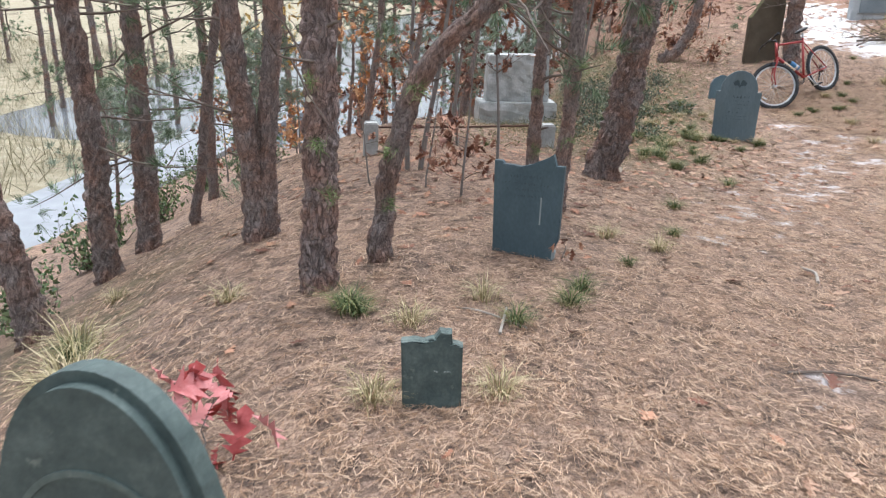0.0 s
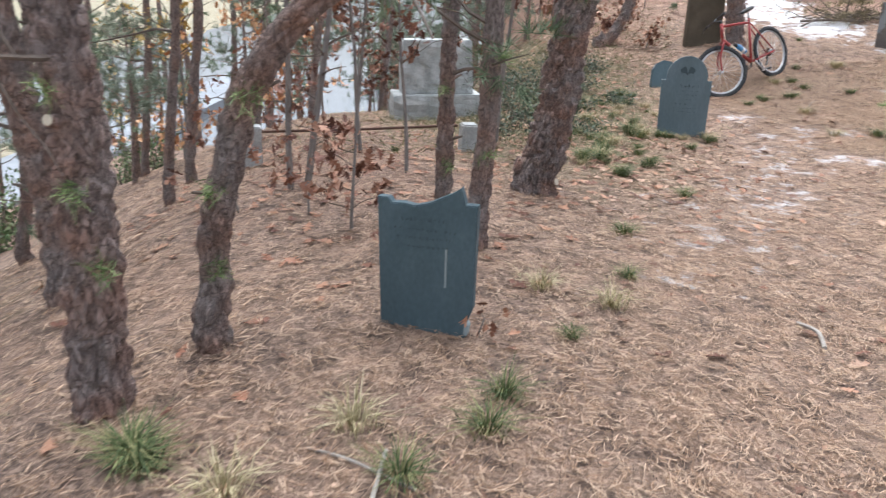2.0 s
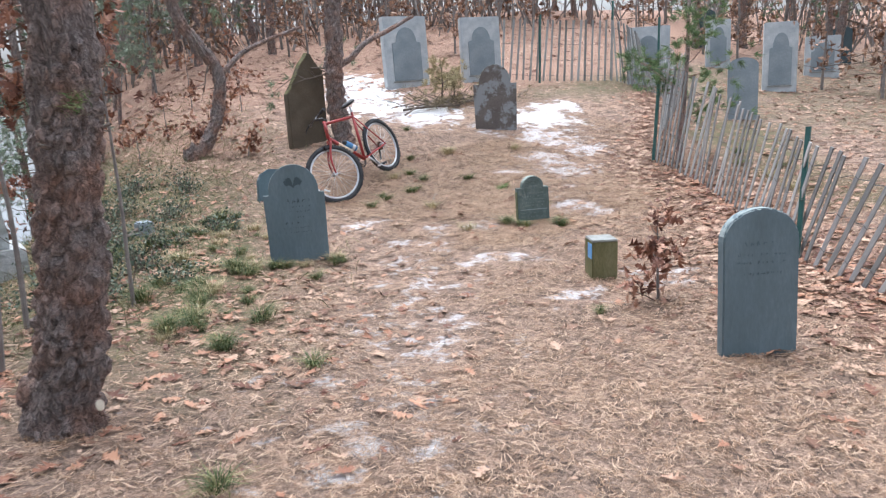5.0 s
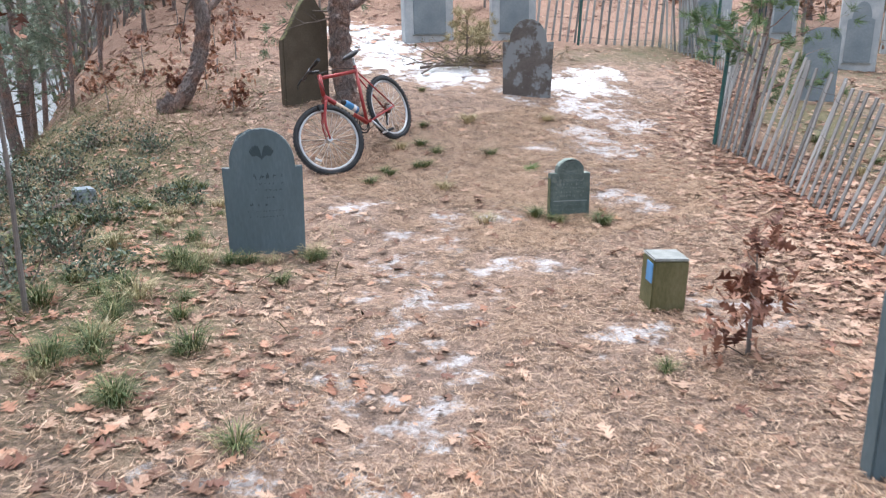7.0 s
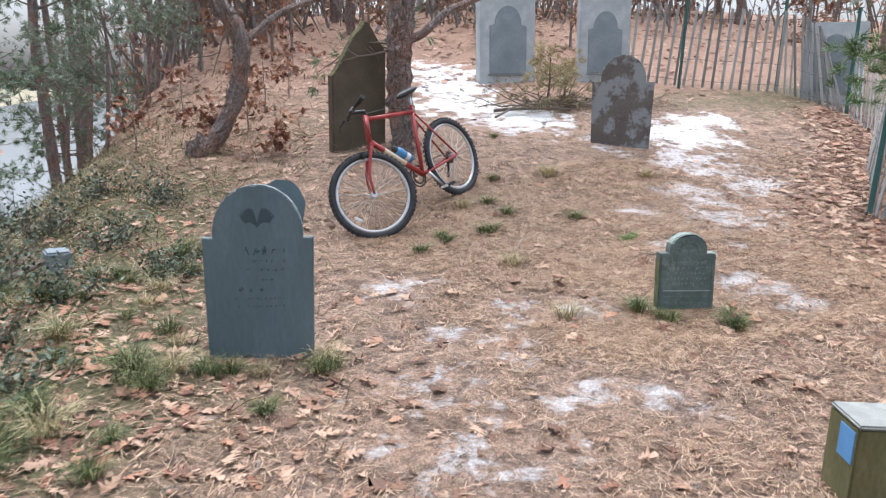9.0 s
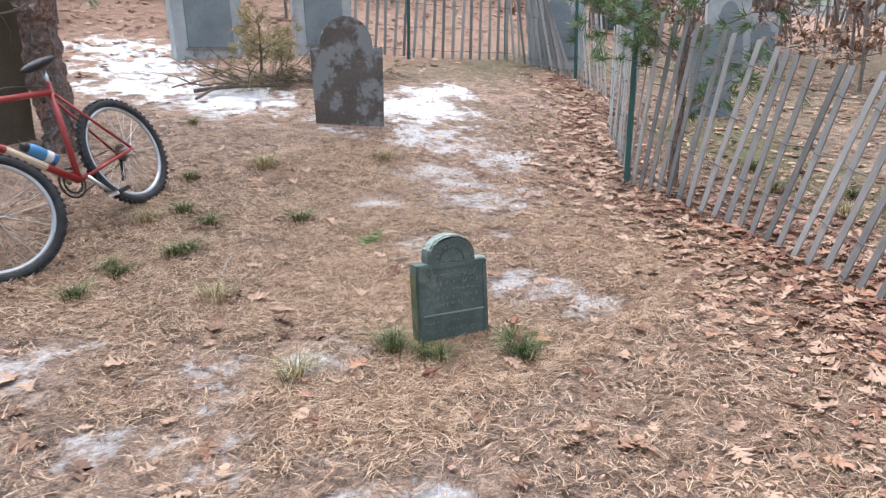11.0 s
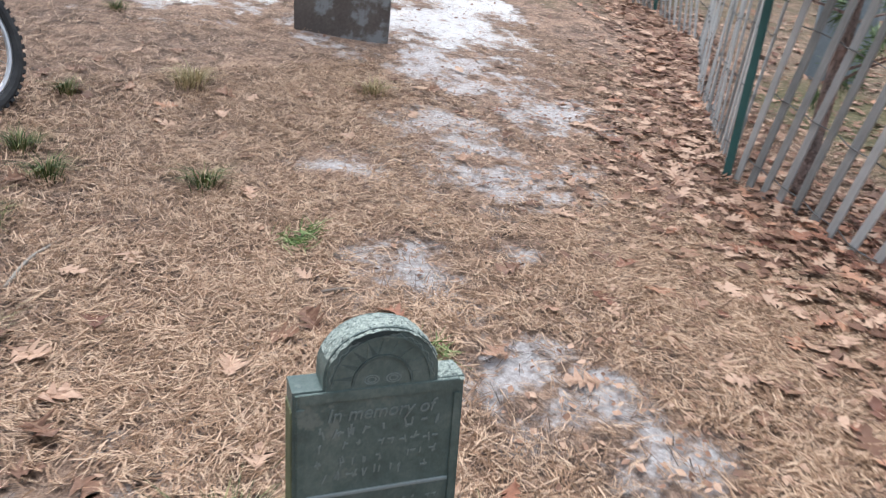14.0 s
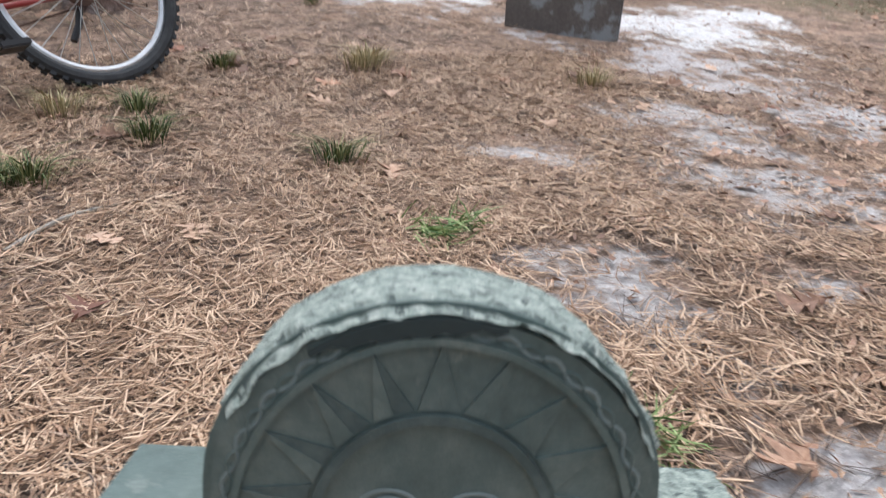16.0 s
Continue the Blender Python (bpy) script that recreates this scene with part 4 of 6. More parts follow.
def pine(x, y, path, r, label, material=BARK, height=6.5, crown=(3.6, 6.3), low=0, seed=1, segs=26, low_green=0.3, group="pitch pines", step=0.035, stubs=5, needle=(30, 0.0022), sprouts=(), cut=None):
    """A pine: a rough trunk along path (offsets from its foot), dead low limbs, a crown of needle tufts high up."""
    rng = np.random.default_rng(seed)
    t = thing("pine_tree", pose(x, y, gz(x, y)), label, "tree", group)
    last, prev = Vector(path[-1]), Vector(path[-2])
    lean = (last - prev).normalized()
    top = last + Vector((lean.x * 0.5, lean.y * 0.5, 1)).normalized() * (height - last.z)
    pts = [Vector((0, 0, -0.12)), Vector((0, 0, 0.0)), Vector((0, 0, 0.14))] + [Vector(p) for p in path] + [last.lerp(top, 0.5) + Vector(rng.normal(0, 0.06, 3)), top]
    zs = [p.z for p in pts]
    radii = [r * 1.3, r * 1.22, r * 1.04] + [r * (1 - 0.09 * max(z, 0)) for z in zs[3:-1]] + [r * 0.15]
    radii = [max(q, r * 0.13) for q in radii]
    part("trunk", tube(pts, radii, segs, 0.3, step, seed * 7.7), material, t)
    arms, anchors, dirs = [], [], []

    def at(z):
        for a, b in zip(pts, pts[1:]):
            if a.z <= z <= b.z:
                return a.lerp(b, (z - a.z) / max(b.z - a.z, 1e-6))
        return pts[-1]

    for i in range(14):
        z = crown[0] + (crown[1] - crown[0]) * rng.random()
        ang = rng.uniform(0, 2 * math.pi)
        ln = rng.uniform(0.7, 1.5) * (1.25 - 0.7 * (z - crown[0]) / (crown[1] - crown[0]))
        p, rr = limb(at(z), (math.cos(ang), math.sin(ang), rng.uniform(0.0, 0.5)), ln, 0.022, rng)
        arms.append(tube(p, rr, 5))
        for k in range(8):
            q = p[2 + k % 4].lerp(p[min(3 + k % 4, 5)], rng.random())
            off = rng.normal(0, 0.12, 3)
            anchors.append(np.array(q) + off)
            dirs.append(unit(off + np.array([0, 0, 0.08])))
    for i in range(low):
        z = rng.uniform(0.7, 2.6)
        ang = rng.uniform(0, 2 * math.pi)
        p, rr = limb(at(z), (math.cos(ang), math.sin(ang), rng.uniform(-0.25, 0.25)), rng.uniform(0.5, 1.2), 0.012, rng, 0.35)
        bough = part("bough", tube(p, rr, 5), TWIG, t)
        for k in range(2):
            s, sr = limb(p[2 + k], rng.normal(0, 1, 3), 0.35, 0.006, rng, 0.4, 4)
            part("twig", tube(s, sr, 4), TWIG, bough)
        if rng.random() < low_green:
            for k in range(9):
                off = rng.normal(0, 0.09, 3)
                anchors.append(np.array(p[3 + k % 3]) + off)
                dirs.append(unit(off + np.array([0, 0, 0.05])))
    for i in range(stubs):
        z = rng.uniform(0.3, 2.2)
        ang = rng.uniform(0, 2 * math.pi)
        c = at(z)
        d = Vector((math.cos(ang), math.sin(ang), 0.3))
        arms.append(tube([c + d * r * 0.7, c + d * (r + rng.uniform(0.015, 0.07))], [0.011, 0.006], 5))
    for z, ang in sprouts:
        d = Vector((math.cos(ang), math.sin(ang), 0.5))
        c = np.array(at(z) + d * r * 0.95)
        v, f = pine_spray(c + rng.normal(0, 0.018, (5, 3)), unit(np.array([d] * 5) + rng.normal(0, 0.4, (5, 3))), 14, 0.06, 0.0014, rng)
        tagged(raw("sprout", v, f, SPRIG_GREEN, t, "tuft of fresh green needles on the bark"), kind="stuff")
    if cut:
        z, ang, cr, out = cut
        d = Vector((math.cos(ang), math.sin(ang), 0.25)).normalized()
        c = at(z)
        st = part("cut_stub", tube([c + d * r * 0.5, c + d * (r + out)], [cr * 1.25, cr], 14), material, t)
        part("cut_face", tube([c + d * (r + out), c + d * (r + out + 0.004)], [cr * 0.86, cr * 0.82], 14), CUT_WOOD, st, "pale sawn wood")
    tagged(part("crown_limb", joined(arms), TWIG, t), kind="stuff")
    v, f = pine_spray(np.array(anchors), np.array(dirs), needle[0], 0.11, needle[1], rng)
    tagged(raw("crown", v, f, NEEDLE_GREEN, t, "tufts of green needles"), kind="stuff")
    return t


def oak(x, y, h, r, label, seed, leaf_count=120, material=OAK_RUST, lean=(0, 0), spread=0.6, z0=0.3, size=0.1, group="young oaks", twist=0.3):
    rng = np.random.default_rng(seed)
    t = thing("oak_sapling", pose(x, y, gz(x, y)), label, "tree", group)
    pts = [Vector((lean[0] * u + rng.normal(0, 0.02) * twist, lean[1] * u + rng.normal(0, 0.02) * twist, h * u - 0.05)) for u in np.linspace(0, 1, 7)]
    part("stem", tube(pts, [r * (1 - 0.75 * u) for u in np.linspace(0, 1, 7)], 8, 0, 0.12), BARK_THIN, t)
    arms, pos = [], []
    for i in range(max(5, int(h * 6))):
        u = rng.uniform(z0 / h, 1)
        c = pts[0].lerp(pts[-1], u)
        ang = rng.uniform(0, 2 * math.pi)
        p, rr = limb(c, (math.cos(ang), math.sin(ang), rng.uniform(0.1, 0.7)), spread * rng.uniform(0.4, 1) * (1.15 - 0.5 * u), r * 0.35, rng, 0.4)
        arms.append(tube(p, rr, 4))
        pos += [np.array(p[1 + k % 5]) + rng.normal(0, 0.05, 3) for k in range(6)]
    tagged(part("branching", joined(arms), TWIG, t), kind="stuff")
    pos = np.array(pos)
    pos = pos[rng.integers(0, len(pos), leaf_count)] + rng.normal(0, 0.035, (leaf_count, 3))
    v, f = leaves(pos, size * rng.uniform(0.6, 1.15, leaf_count), rng.uniform(0, 6.28, leaf_count), rng.normal(0, 0.9, (leaf_count, 2)), rng.uniform(-0.6, 1.4, leaf_count), rng)
    tagged(raw("foliage", v, f, material, t, "curled dry lobed leaves"), kind="stuff")
    return t


pine(-2.36, 4.5, [(-0.05, -0.01, 0.5), (-0.16, -0.02, 1.19), (-0.35, 0, 2.3)], 0.105, "pine trunk leaning out over the bank", seed=1, low=6, low_green=0.7)
pine(-2.5, 5.8, [(0.0, 0, 0.6), (0.02, 0.01, 1.15), (-0.02, -0.01, 2.2)], 0.108, "grey-brown pine with plated bark on the bank", seed=2, low=7, low_green=0.75)
pine(-2.45, 6.5, [(0.02, 0.01, 0.5), (0.04, 0.02, 1.02), (0.06, 0.03, 2.15)], 0.105, "grey-brown pine with plated bark on the bank", seed=3, low=7, low_green=0.75)
pine(-2.15, 6.9, [(0.08, 0.03, 0.5), (0.16, 0.06, 1.1), (0.33, 0.13, 2.07)], 0.05, "slender pine with bare low twigs", seed=4, low=6, segs=16, height=4.5, crown=(3, 4.4))
pine(-2.5, 8.4, [(0.03, 0.01, 1.2), (0.01, 0, 2.1)], 0.06, "slender pine at the edge of the bank", seed=5, low=6, segs=16, height=5, crown=(3.2, 4.8))
pine(-1.05, 5.2, [(0.0, 0, 0.45), (-0.03, 0, 0.85), (-0.07, -0.01, 1.65)], 0.085, "forked pine, two stems from one foot", seed=6, low=3)
pine(-0.97, 5.24, [(0.01, 0.0, 0.45), (0.06, 0.02, 0.95), (0.12, 0.05, 1.65)], 0.075, "second stem of a forked pine", seed=7, low=3)
pine(-0.32, 3.87, [(0.015, 0, 0.35), (0.03, 0.01, 0.7), (0.05, 0.01, 1.44), (0.06, 0.02, 2.4)], 0.094, "pine with thick reddish flaking bark plates", BARK_RED, seed=8, low=2, segs=56, step=0.014, sprouts=((0.75, -1.4), (1.05, -1.9), (0.5, -0.9)), cut=(0.98, -1.85, 0.02, 0.012))
pine(-0.04, 4.23, [(0.03, 0.01, 0.25), (0.05, 0.01, 0.44), (0.16, 0.02, 0.87), (0.33, 0.03, 1.17), (0.58, 0.04, 1.41), (0.9, 0.1, 1.75)], 0.064, "crooked pine bending sharply to one side", seed=9, low=2, segs=40, step=0.016, sprouts=((0.32, -1.3), (0.95, -1.5), (0.62, -2.0)), height=4.5, crown=(2.8, 4.2))
pine(0.95, 5.75, [(0.01, 0, 0.4), (0.02, 0, 0.85), (0.03, 0, 1.65)], 0.053, "thin straight pine behind the broken slab", seed=10, low=3, segs=30, step=0.02, sprouts=((0.35, -1.2), (0.8, -2.0)))
pine(1.12, 5.41, [(0.03, 0, 0.5), (0.05, 0, 0.93), (0.06, 0, 1.62)], 0.058, "thin straight pine behind the broken slab", seed=11, low=3, segs=30, step=0.02, sprouts=((0.5, -1.5), (1.0, -1.0)))
pine(1.69, 6.742, [(0.05, -0.01, 0.3), (0.15, -0.03, 0.95), (0.21, -0.04, 1.45), (0.23, -0.03, 1.77)], 0.142, "stout pine with deep furrowed bark and a flared foot", seed=12, low=3, segs=52, step=0.018, sprouts=((1.3, -1.4),), cut=(0.06, -0.75, 0.03, 0.035))
pine(3.72, 12.92, [(0.08, -0.01, 0.06), (0.27, -0.03, 0.3), (0.42, -0.05, 0.75), (0.44, -0.05, 1.06), (0.25, -0.03, 1.4), (0.0, 0, 1.9)], 0.088, "crooked pine curving up from the bank", seed=13, low=4, segs=22, height=4.5, crown=(3.0, 4.4))
pine(5.62, 12.45, [(-0.03, 0.01, 0.4), (-0.05, 0.02, 0.78), (0.0, 0, 1.51)], 0.135, "dark pine that the bicycle leans against", seed=14, low=6, segs=28)


def side_limb(x, y, z, points, r, label):
    t = thing("bare_limb", pose(x, y, z), label, "branch")
    part("limb", tube(points, [r * (1 - 0.13 * i) for i in range(len(points))], 8, 0.1, 0.05), BARK, t)


side_limb(5.62, 12.42, gz(5.62, 12.45) + 1.02, [(0, 0, 0), (0.18, 0.0, 0.08), (0.42, -0.02, 0.28), (0.75, 0, 0.42), (1.2, 0.05, 0.62)], 0.05, "bare limb of the pine behind the bicycle")
side_limb(4.15, 12.87, gz(3.72, 12.92) + 1.0, [(0, 0, 0), (0.16, 0.02, 0.12), (0.38, 0.02, 0.3), (0.75, 0.03, 0.45), (1.2, 0.05, 0.6)], 0.042, "bare limb of the crooked pine")
oak(-0.08, 6.6, 2.6, 0.024, "thin young oak with a few rusty leaves", 21, 60, lean=(0.1, 0.02), z0=0.5)
oak(0.04, 6.62, 2.6, 0.026, "thin young oak with a few rusty leaves", 22, 70, lean=(0.4, 0.05), z0=0.5)
oak(0.41, 5.6, 1.15, 0.011, "oak seedling holding dry brown leaves", 23, 70, lean=(0.08, 0.01), spread=0.5, z0=0.1)
oak(0.12, 5.95, 0.8, 0.009, "oak seedling holding dry brown leaves", 24, 55, lean=(0.1, 0.05), spread=0.5, z0=0.1)
oak(-0.35, 6.2, 0.7, 0.009, "oak seedling holding dry brown leaves", 25, 45, lean=(-0.1, 0.05), spread=0.5, z0=0.1)
oak(0.75, 7.0, 1.9, 0.016, "young oak with many rust-brown leaves", 26, 150, lean=(-0.1, 0.1), spread=0.9, z0=0.6)
oak(0.25, 8.4, 2.6, 0.02, "young oak with many rust-brown leaves", 27, 260, lean=(0.3, -0.2), spread=1.1, z0=1.0)
oak(1.45, 7.6, 3.0, 0.02, "young oak with hanging rust-brown leaves", 28, 260, lean=(0.3, -0.1), spread=0.9, z0=1.5)
oak(1.6, 8.35, 2.4, 0.018, "young oak thick with rust-brown leaves", 35, 300, lean=(0.05, 0.1), spread=0.75, z0=1.3, size=0.12)
oak(2.25, 8.6, 2.3, 0.015, "young oak with hanging rust-brown leaves", 36, 110, lean=(0.05, 0.1), spread=0.5, z0=1.2, size=0.12)
oak(0.35, 7.75, 2.7, 0.018, "young oak with hanging rust-brown leaves", 37, 200, lean=(-0.1, 0.1), spread=0.9, z0=1.1, size=0.12)
oak(-0.6, 13.6, 1.8, 0.02, "low oak with bright orange autumn leaves", 38, 220, ORANGE_LEAF, spread=1.0, z0=0.2, size=0.13)
oak(-1.7, 15.0, 2.0, 0.02, "low oak with bright orange autumn leaves", 39, 220, ORANGE_LEAF, spread=1.0, z0=0.2, size=0.13)
oak(-1.6, 9.5, 2.4, 0.02, "yellowing young oak below the bank", 29, 140, YELLOW_LEAF, spread=0.9, z0=0.6)
oak(-4.2, 14.5, 2.8, 0.03, "yellowing young oak by the road", 30, 240, YELLOW_LEAF, spread=1.2, z0=0.4)
oak(5.16, 6.55, 0.55, 0.012, "small dead oak seedling with curled brown leaves", 31, 125, spread=0.38, z0=0.03, size=0.105)
oak(1.03, 4.27, 0.2, 0.004, "tiny oak seedling with orange leaves at the slab's foot", 33, 9, RUST_DRIFT, spread=0.2, z0=0.06, size=0.07)
oak(-0.42, 2.27, 0.31, 0.005, "low seedling with crimson autumn leaves", 32, 17, RED_LEAF, spread=0.34, z0=0.14, size=0.16, lean=(0.08, 0.02))
for i, (x, y) in enumerate([(0.3, 12.2), (1.1, 12.6), (-0.5, 11.9), (1.8, 13.0), (-1.3, 12.4), (0.6, 13.4)]):
    oak(x, y, 0.95 + 0.12 * (i % 3), 0.012, "low oak brush with rust-brown leaves below the monument", 90 + i, 150, OAK_RUST, spread=0.9, z0=0.1, size=0.11)
for i, (x, y) in enumerate([(-1.07, 7.05), (-1.1, 7.75), (-2.35, 10.2), (-0.4, 10.6), (0.4, 12.2), (-1.9, 12.5), (-0.8, 9.2)]):
    pine(x, y, [(0.1, 0.03, 0.85), (0.19, 0.05, 1.5)], 0.042 + 0.004 * (i % 3), "slim pine in the young wood below the bank", seed=40 + i, low=4, segs=12, height=4.5, crown=(2.9, 4.3), low_green=0.45, step=0.08, stubs=2)


# ---- far wood: copies of three pines ----
far_pines = [pine(-3.6 + 2.0 * i, 17.0 + 1.1 * i, [(0.05 * (i - 1), 0, 1.0), (0.1 * (i - 1), 0.05, 2.2)], 0.09, "far pine with green boughs near the pond", seed=60 + i, low=8, low_green=0.8, segs=10, step=0.15, height=6.5, crown=(2.3, 6.3), group="far pines", needle=(20, 0.0045)) for i in range(3)]
place = random.Random(11)
spots = [(place.uniform(-9, 4.5), place.uniform(14.5, 34)) for _ in range(13)] + [(place.uniform(0.5, 4.2), place.uniform(14.8, 22)) for _ in range(5)] + [(place.uniform(4.5, 13), place.uniform(18, 30)) for _ in range(16)] + [(place.uniform(14, 26), place.uniform(8, 24)) for _ in range(14)] + [(place.uniform(-30, -10), place.uniform(6, 34)) for _ in range(20)]
for i, (x, y) in enumerate(spots):
    copy_thing(far_pines[i % 3], pose(x, y, gz(x, y), place.uniform(-3, 3), place.uniform(-3, 3), place.uniform(0, 360)))
far_oaks = [oak(9.0 + i, 17.2 + i, 2.6, 0.025, "leafy brown oak sapling on the far slope", 80 + i, 200, OAK_DEAD, spread=1.1, z0=0.3, group="far oaks", size=0.13) for i in range(2)]
for i in range(44):
    x, y = (place.uniform(4.0, 14), place.uniform(15.8, 24)) if i % 2 else (place.uniform(12.5, 20), place.uniform(9, 20))
    copy_thing(far_oaks[i % 2], pose(x, y, gz(x, y), 0, 0, place.uniform(0, 360)))


def thicket():
    """Brown brush and bare stems closing the view on the hill."""
    rng = np.random.default_rng(19)
    n = 7000
    k = rng.random(n)
    x = np.where(k < 0.62, rng.uniform(3.0, 17, n), rng.uniform(17, 25, n))
    y = np.where(k < 0.62, rng.uniform(20, 27, n) - 0.25 * np.clip(x - 9, 0, 20), rng.uniform(4, 20, n))
    p = np.stack([x, y, lie(x, y) + rng.random(n) ** 1.25 * 3.6], 1)
    v, f = leaves(p, rng.uniform(0.12, 0.26, n), rng.uniform(0, 6.28, n), rng.normal(0, 0.9, (n, 2)), rng.uniform(-0.5, 1.0, n), rng)
    tagged(raw("oak_brush", v, f, OAK_DEAD, None, "thicket of oak brush with dry brown leaves"), category="brush", kind="stuff")
    n = 1100
    k = rng.random(n)
    x = np.where(k < 0.62, rng.uniform(3.0, 17, n), rng.uniform(17, 25, n))
    y = np.where(k < 0.62, rng.uniform(19, 28, n) - 0.25 * np.clip(x - 9, 0, 20), rng.uniform(4, 20, n))
    a = np.stack([x, y, lie(x, y)], 1)
    d = rng.normal(0, 0.25, (n, 3)) + [0, 0, 1]
    h = rng.uniform(2, 5.5, (n, 1))
    v, f = ribbons(a, a + d * h * 0.5 + rng.normal(0, 0.1, (n, 3)), a + d * h, rng.uniform(0.012, 0.035, n), unit(np.cross(d, rng.normal(0, 1, (n, 3)))))
    tagged(raw("bare_stems", v, f, BARK_THIN, None, "bare grey stems of a far thicket"), category="brush", kind="stuff")


thicket()


def far_shore():
    """The wooded far shore, one mass of ragged tree shapes."""
    rng = np.random.default_rng(9)
    n = 5000
    x, y = rng.uniform(-420, 260, n), rng.uniform(268, 300, n)
    z = lie(x, y) + rng.random(n) ** 1.4 * 4.5
    a = np.stack([x, y, z], 1)
    d = rng.normal(0, 1, (n, 3)) * np.array([0.6, 0.3, 1.2])
    across = unit(np.cross(d, rng.normal(0, 1, (n, 3))))
    v, f = ribbons(a - d, a, a + d, rng.uniform(0.8, 1.6, n), across)
    tagged(raw("far_woods", v, f, SHRUB, None, "distant wooded shore"), category="woods", kind="stuff")


far_shore()


# ---- snow fence ----
def bar_mesh(w, d, h):
    bm = block(w, d, h, 0, 0)
    for v in bm.verts:
        if v.co.z > h * 0.9:
            v.co.z += 0.006 * (1 if v.co.x > 0 else -1)
    me = bpy.data.meshes.new("slat")
    bm.to_mesh(me)
    bm.free()
    me.materials.append(LATH)
    return me


def snow_fence(line, label, spacing, height, lean, posts, seed, tip=-3, sink=(0.03, 0.03)):
    """Laths wired along a line on the ground; lean and sink: from the first lath to the last."""
    r = random.Random(seed)
    t = thing("snow_fence", Matrix.Identity(4), label, "fence")
    meshes = [bar_mesh(w, 0.009, height) for w in (0.033, 0.036, 0.039)]
    whole = sum(math.dist(p, q) for p, q in zip(line, line[1:]))
    feet, carry, run = [], 0.0, 0.0
    for (x0, y0), (x1, y1) in zip(line, line[1:]):
        ln = math.hypot(x1 - x0, y1 - y0)
        s = carry
        yaw = math.degrees(math.atan2(y1 - y0, x1 - x0))
        while s < ln:
            u, w = s / ln, 1 - math.exp(-4 * (run + s) / whole)
            x, y = x0 + (x1 - x0) * u, y0 + (y1 - y0) * u
            m = pose(x, y, gz(x, y) - sink[0] - (sink[1] - sink[0]) * w, r.gauss(0, 1.0) + tip, lean[0] + (lean[1] - lean[0]) * w + r.gauss(0, 1.0), yaw)
            ob = new("slat", r.choice(meshes))
            ob.parent = t
            ob.matrix_local = m
            feet.append(m)
            s += spacing * (0.86 + 0.42 * w) * r.uniform(0.92, 1.08)
        carry, run = s - ln, run + ln
    for h in (0.12, 0.4, 0.68, 0.96):
        pts = []
        for i, m in enumerate(feet):
            z = h * height / 1.1 + r.uniform(-0.006, 0.006)
            side = -0.009 if i % 2 else 0.009
            pts += [m @ Vector((-0.024, side, z)), m @ Vector((0.024, side, z))]
        part("wire", tube(pts, [0.0026] * len(pts), 4), WIRE, t)
    for x, y, h, ln in posts:
        p = thing("fence_post", pose(x, y, gz(x, y) - 0.1, 0, ln, 20), "dark green steel T-post of the snow fence", "post", "fence posts")
        part("flange", block(0.038, 0.006, h + 0.1, 0, 0.001), GREEN_POST, p)
        part("web", block(0.006, 0.03, h + 0.1, 0, 0.001, (0, 0.018)), GREEN_POST, p)


snow_fence([(8.43, 9.52), (8.08, 8.64), (7.68, 8.05), (7.08, 7.2), (6.45, 6.36), (6.2, 5.86), (6.0, 5.2), (5.9, 4.4)], "leaning weathered lath snow fence", 0.102, 1.18, (9, 29), [(8.4, 9.54, 1.15, 9), (6.47, 6.4, 0.98, 8)], 1, -3, (0.0, 0.25))
snow_fence([(8.52, 9.62), (9.6, 10.5), (10.8, 11.3), (11.35, 12.1)], "weathered lath snow fence running back along the graves", 0.095, 1.1, (9, 30), [(11.35, 12.14, 1.3, 2)], 2, 6)
snow_fence([(11.38, 12.2), (11.55, 13.3), (10.3, 14.0), (9.7, 14.5)], "old lath snow fence in front of a leafy slope", 0.1, 1.1, (22, -6), [(11.5, 13.4, 1.4, 4), (10.2, 13.88, 1.2, 4)], 3)


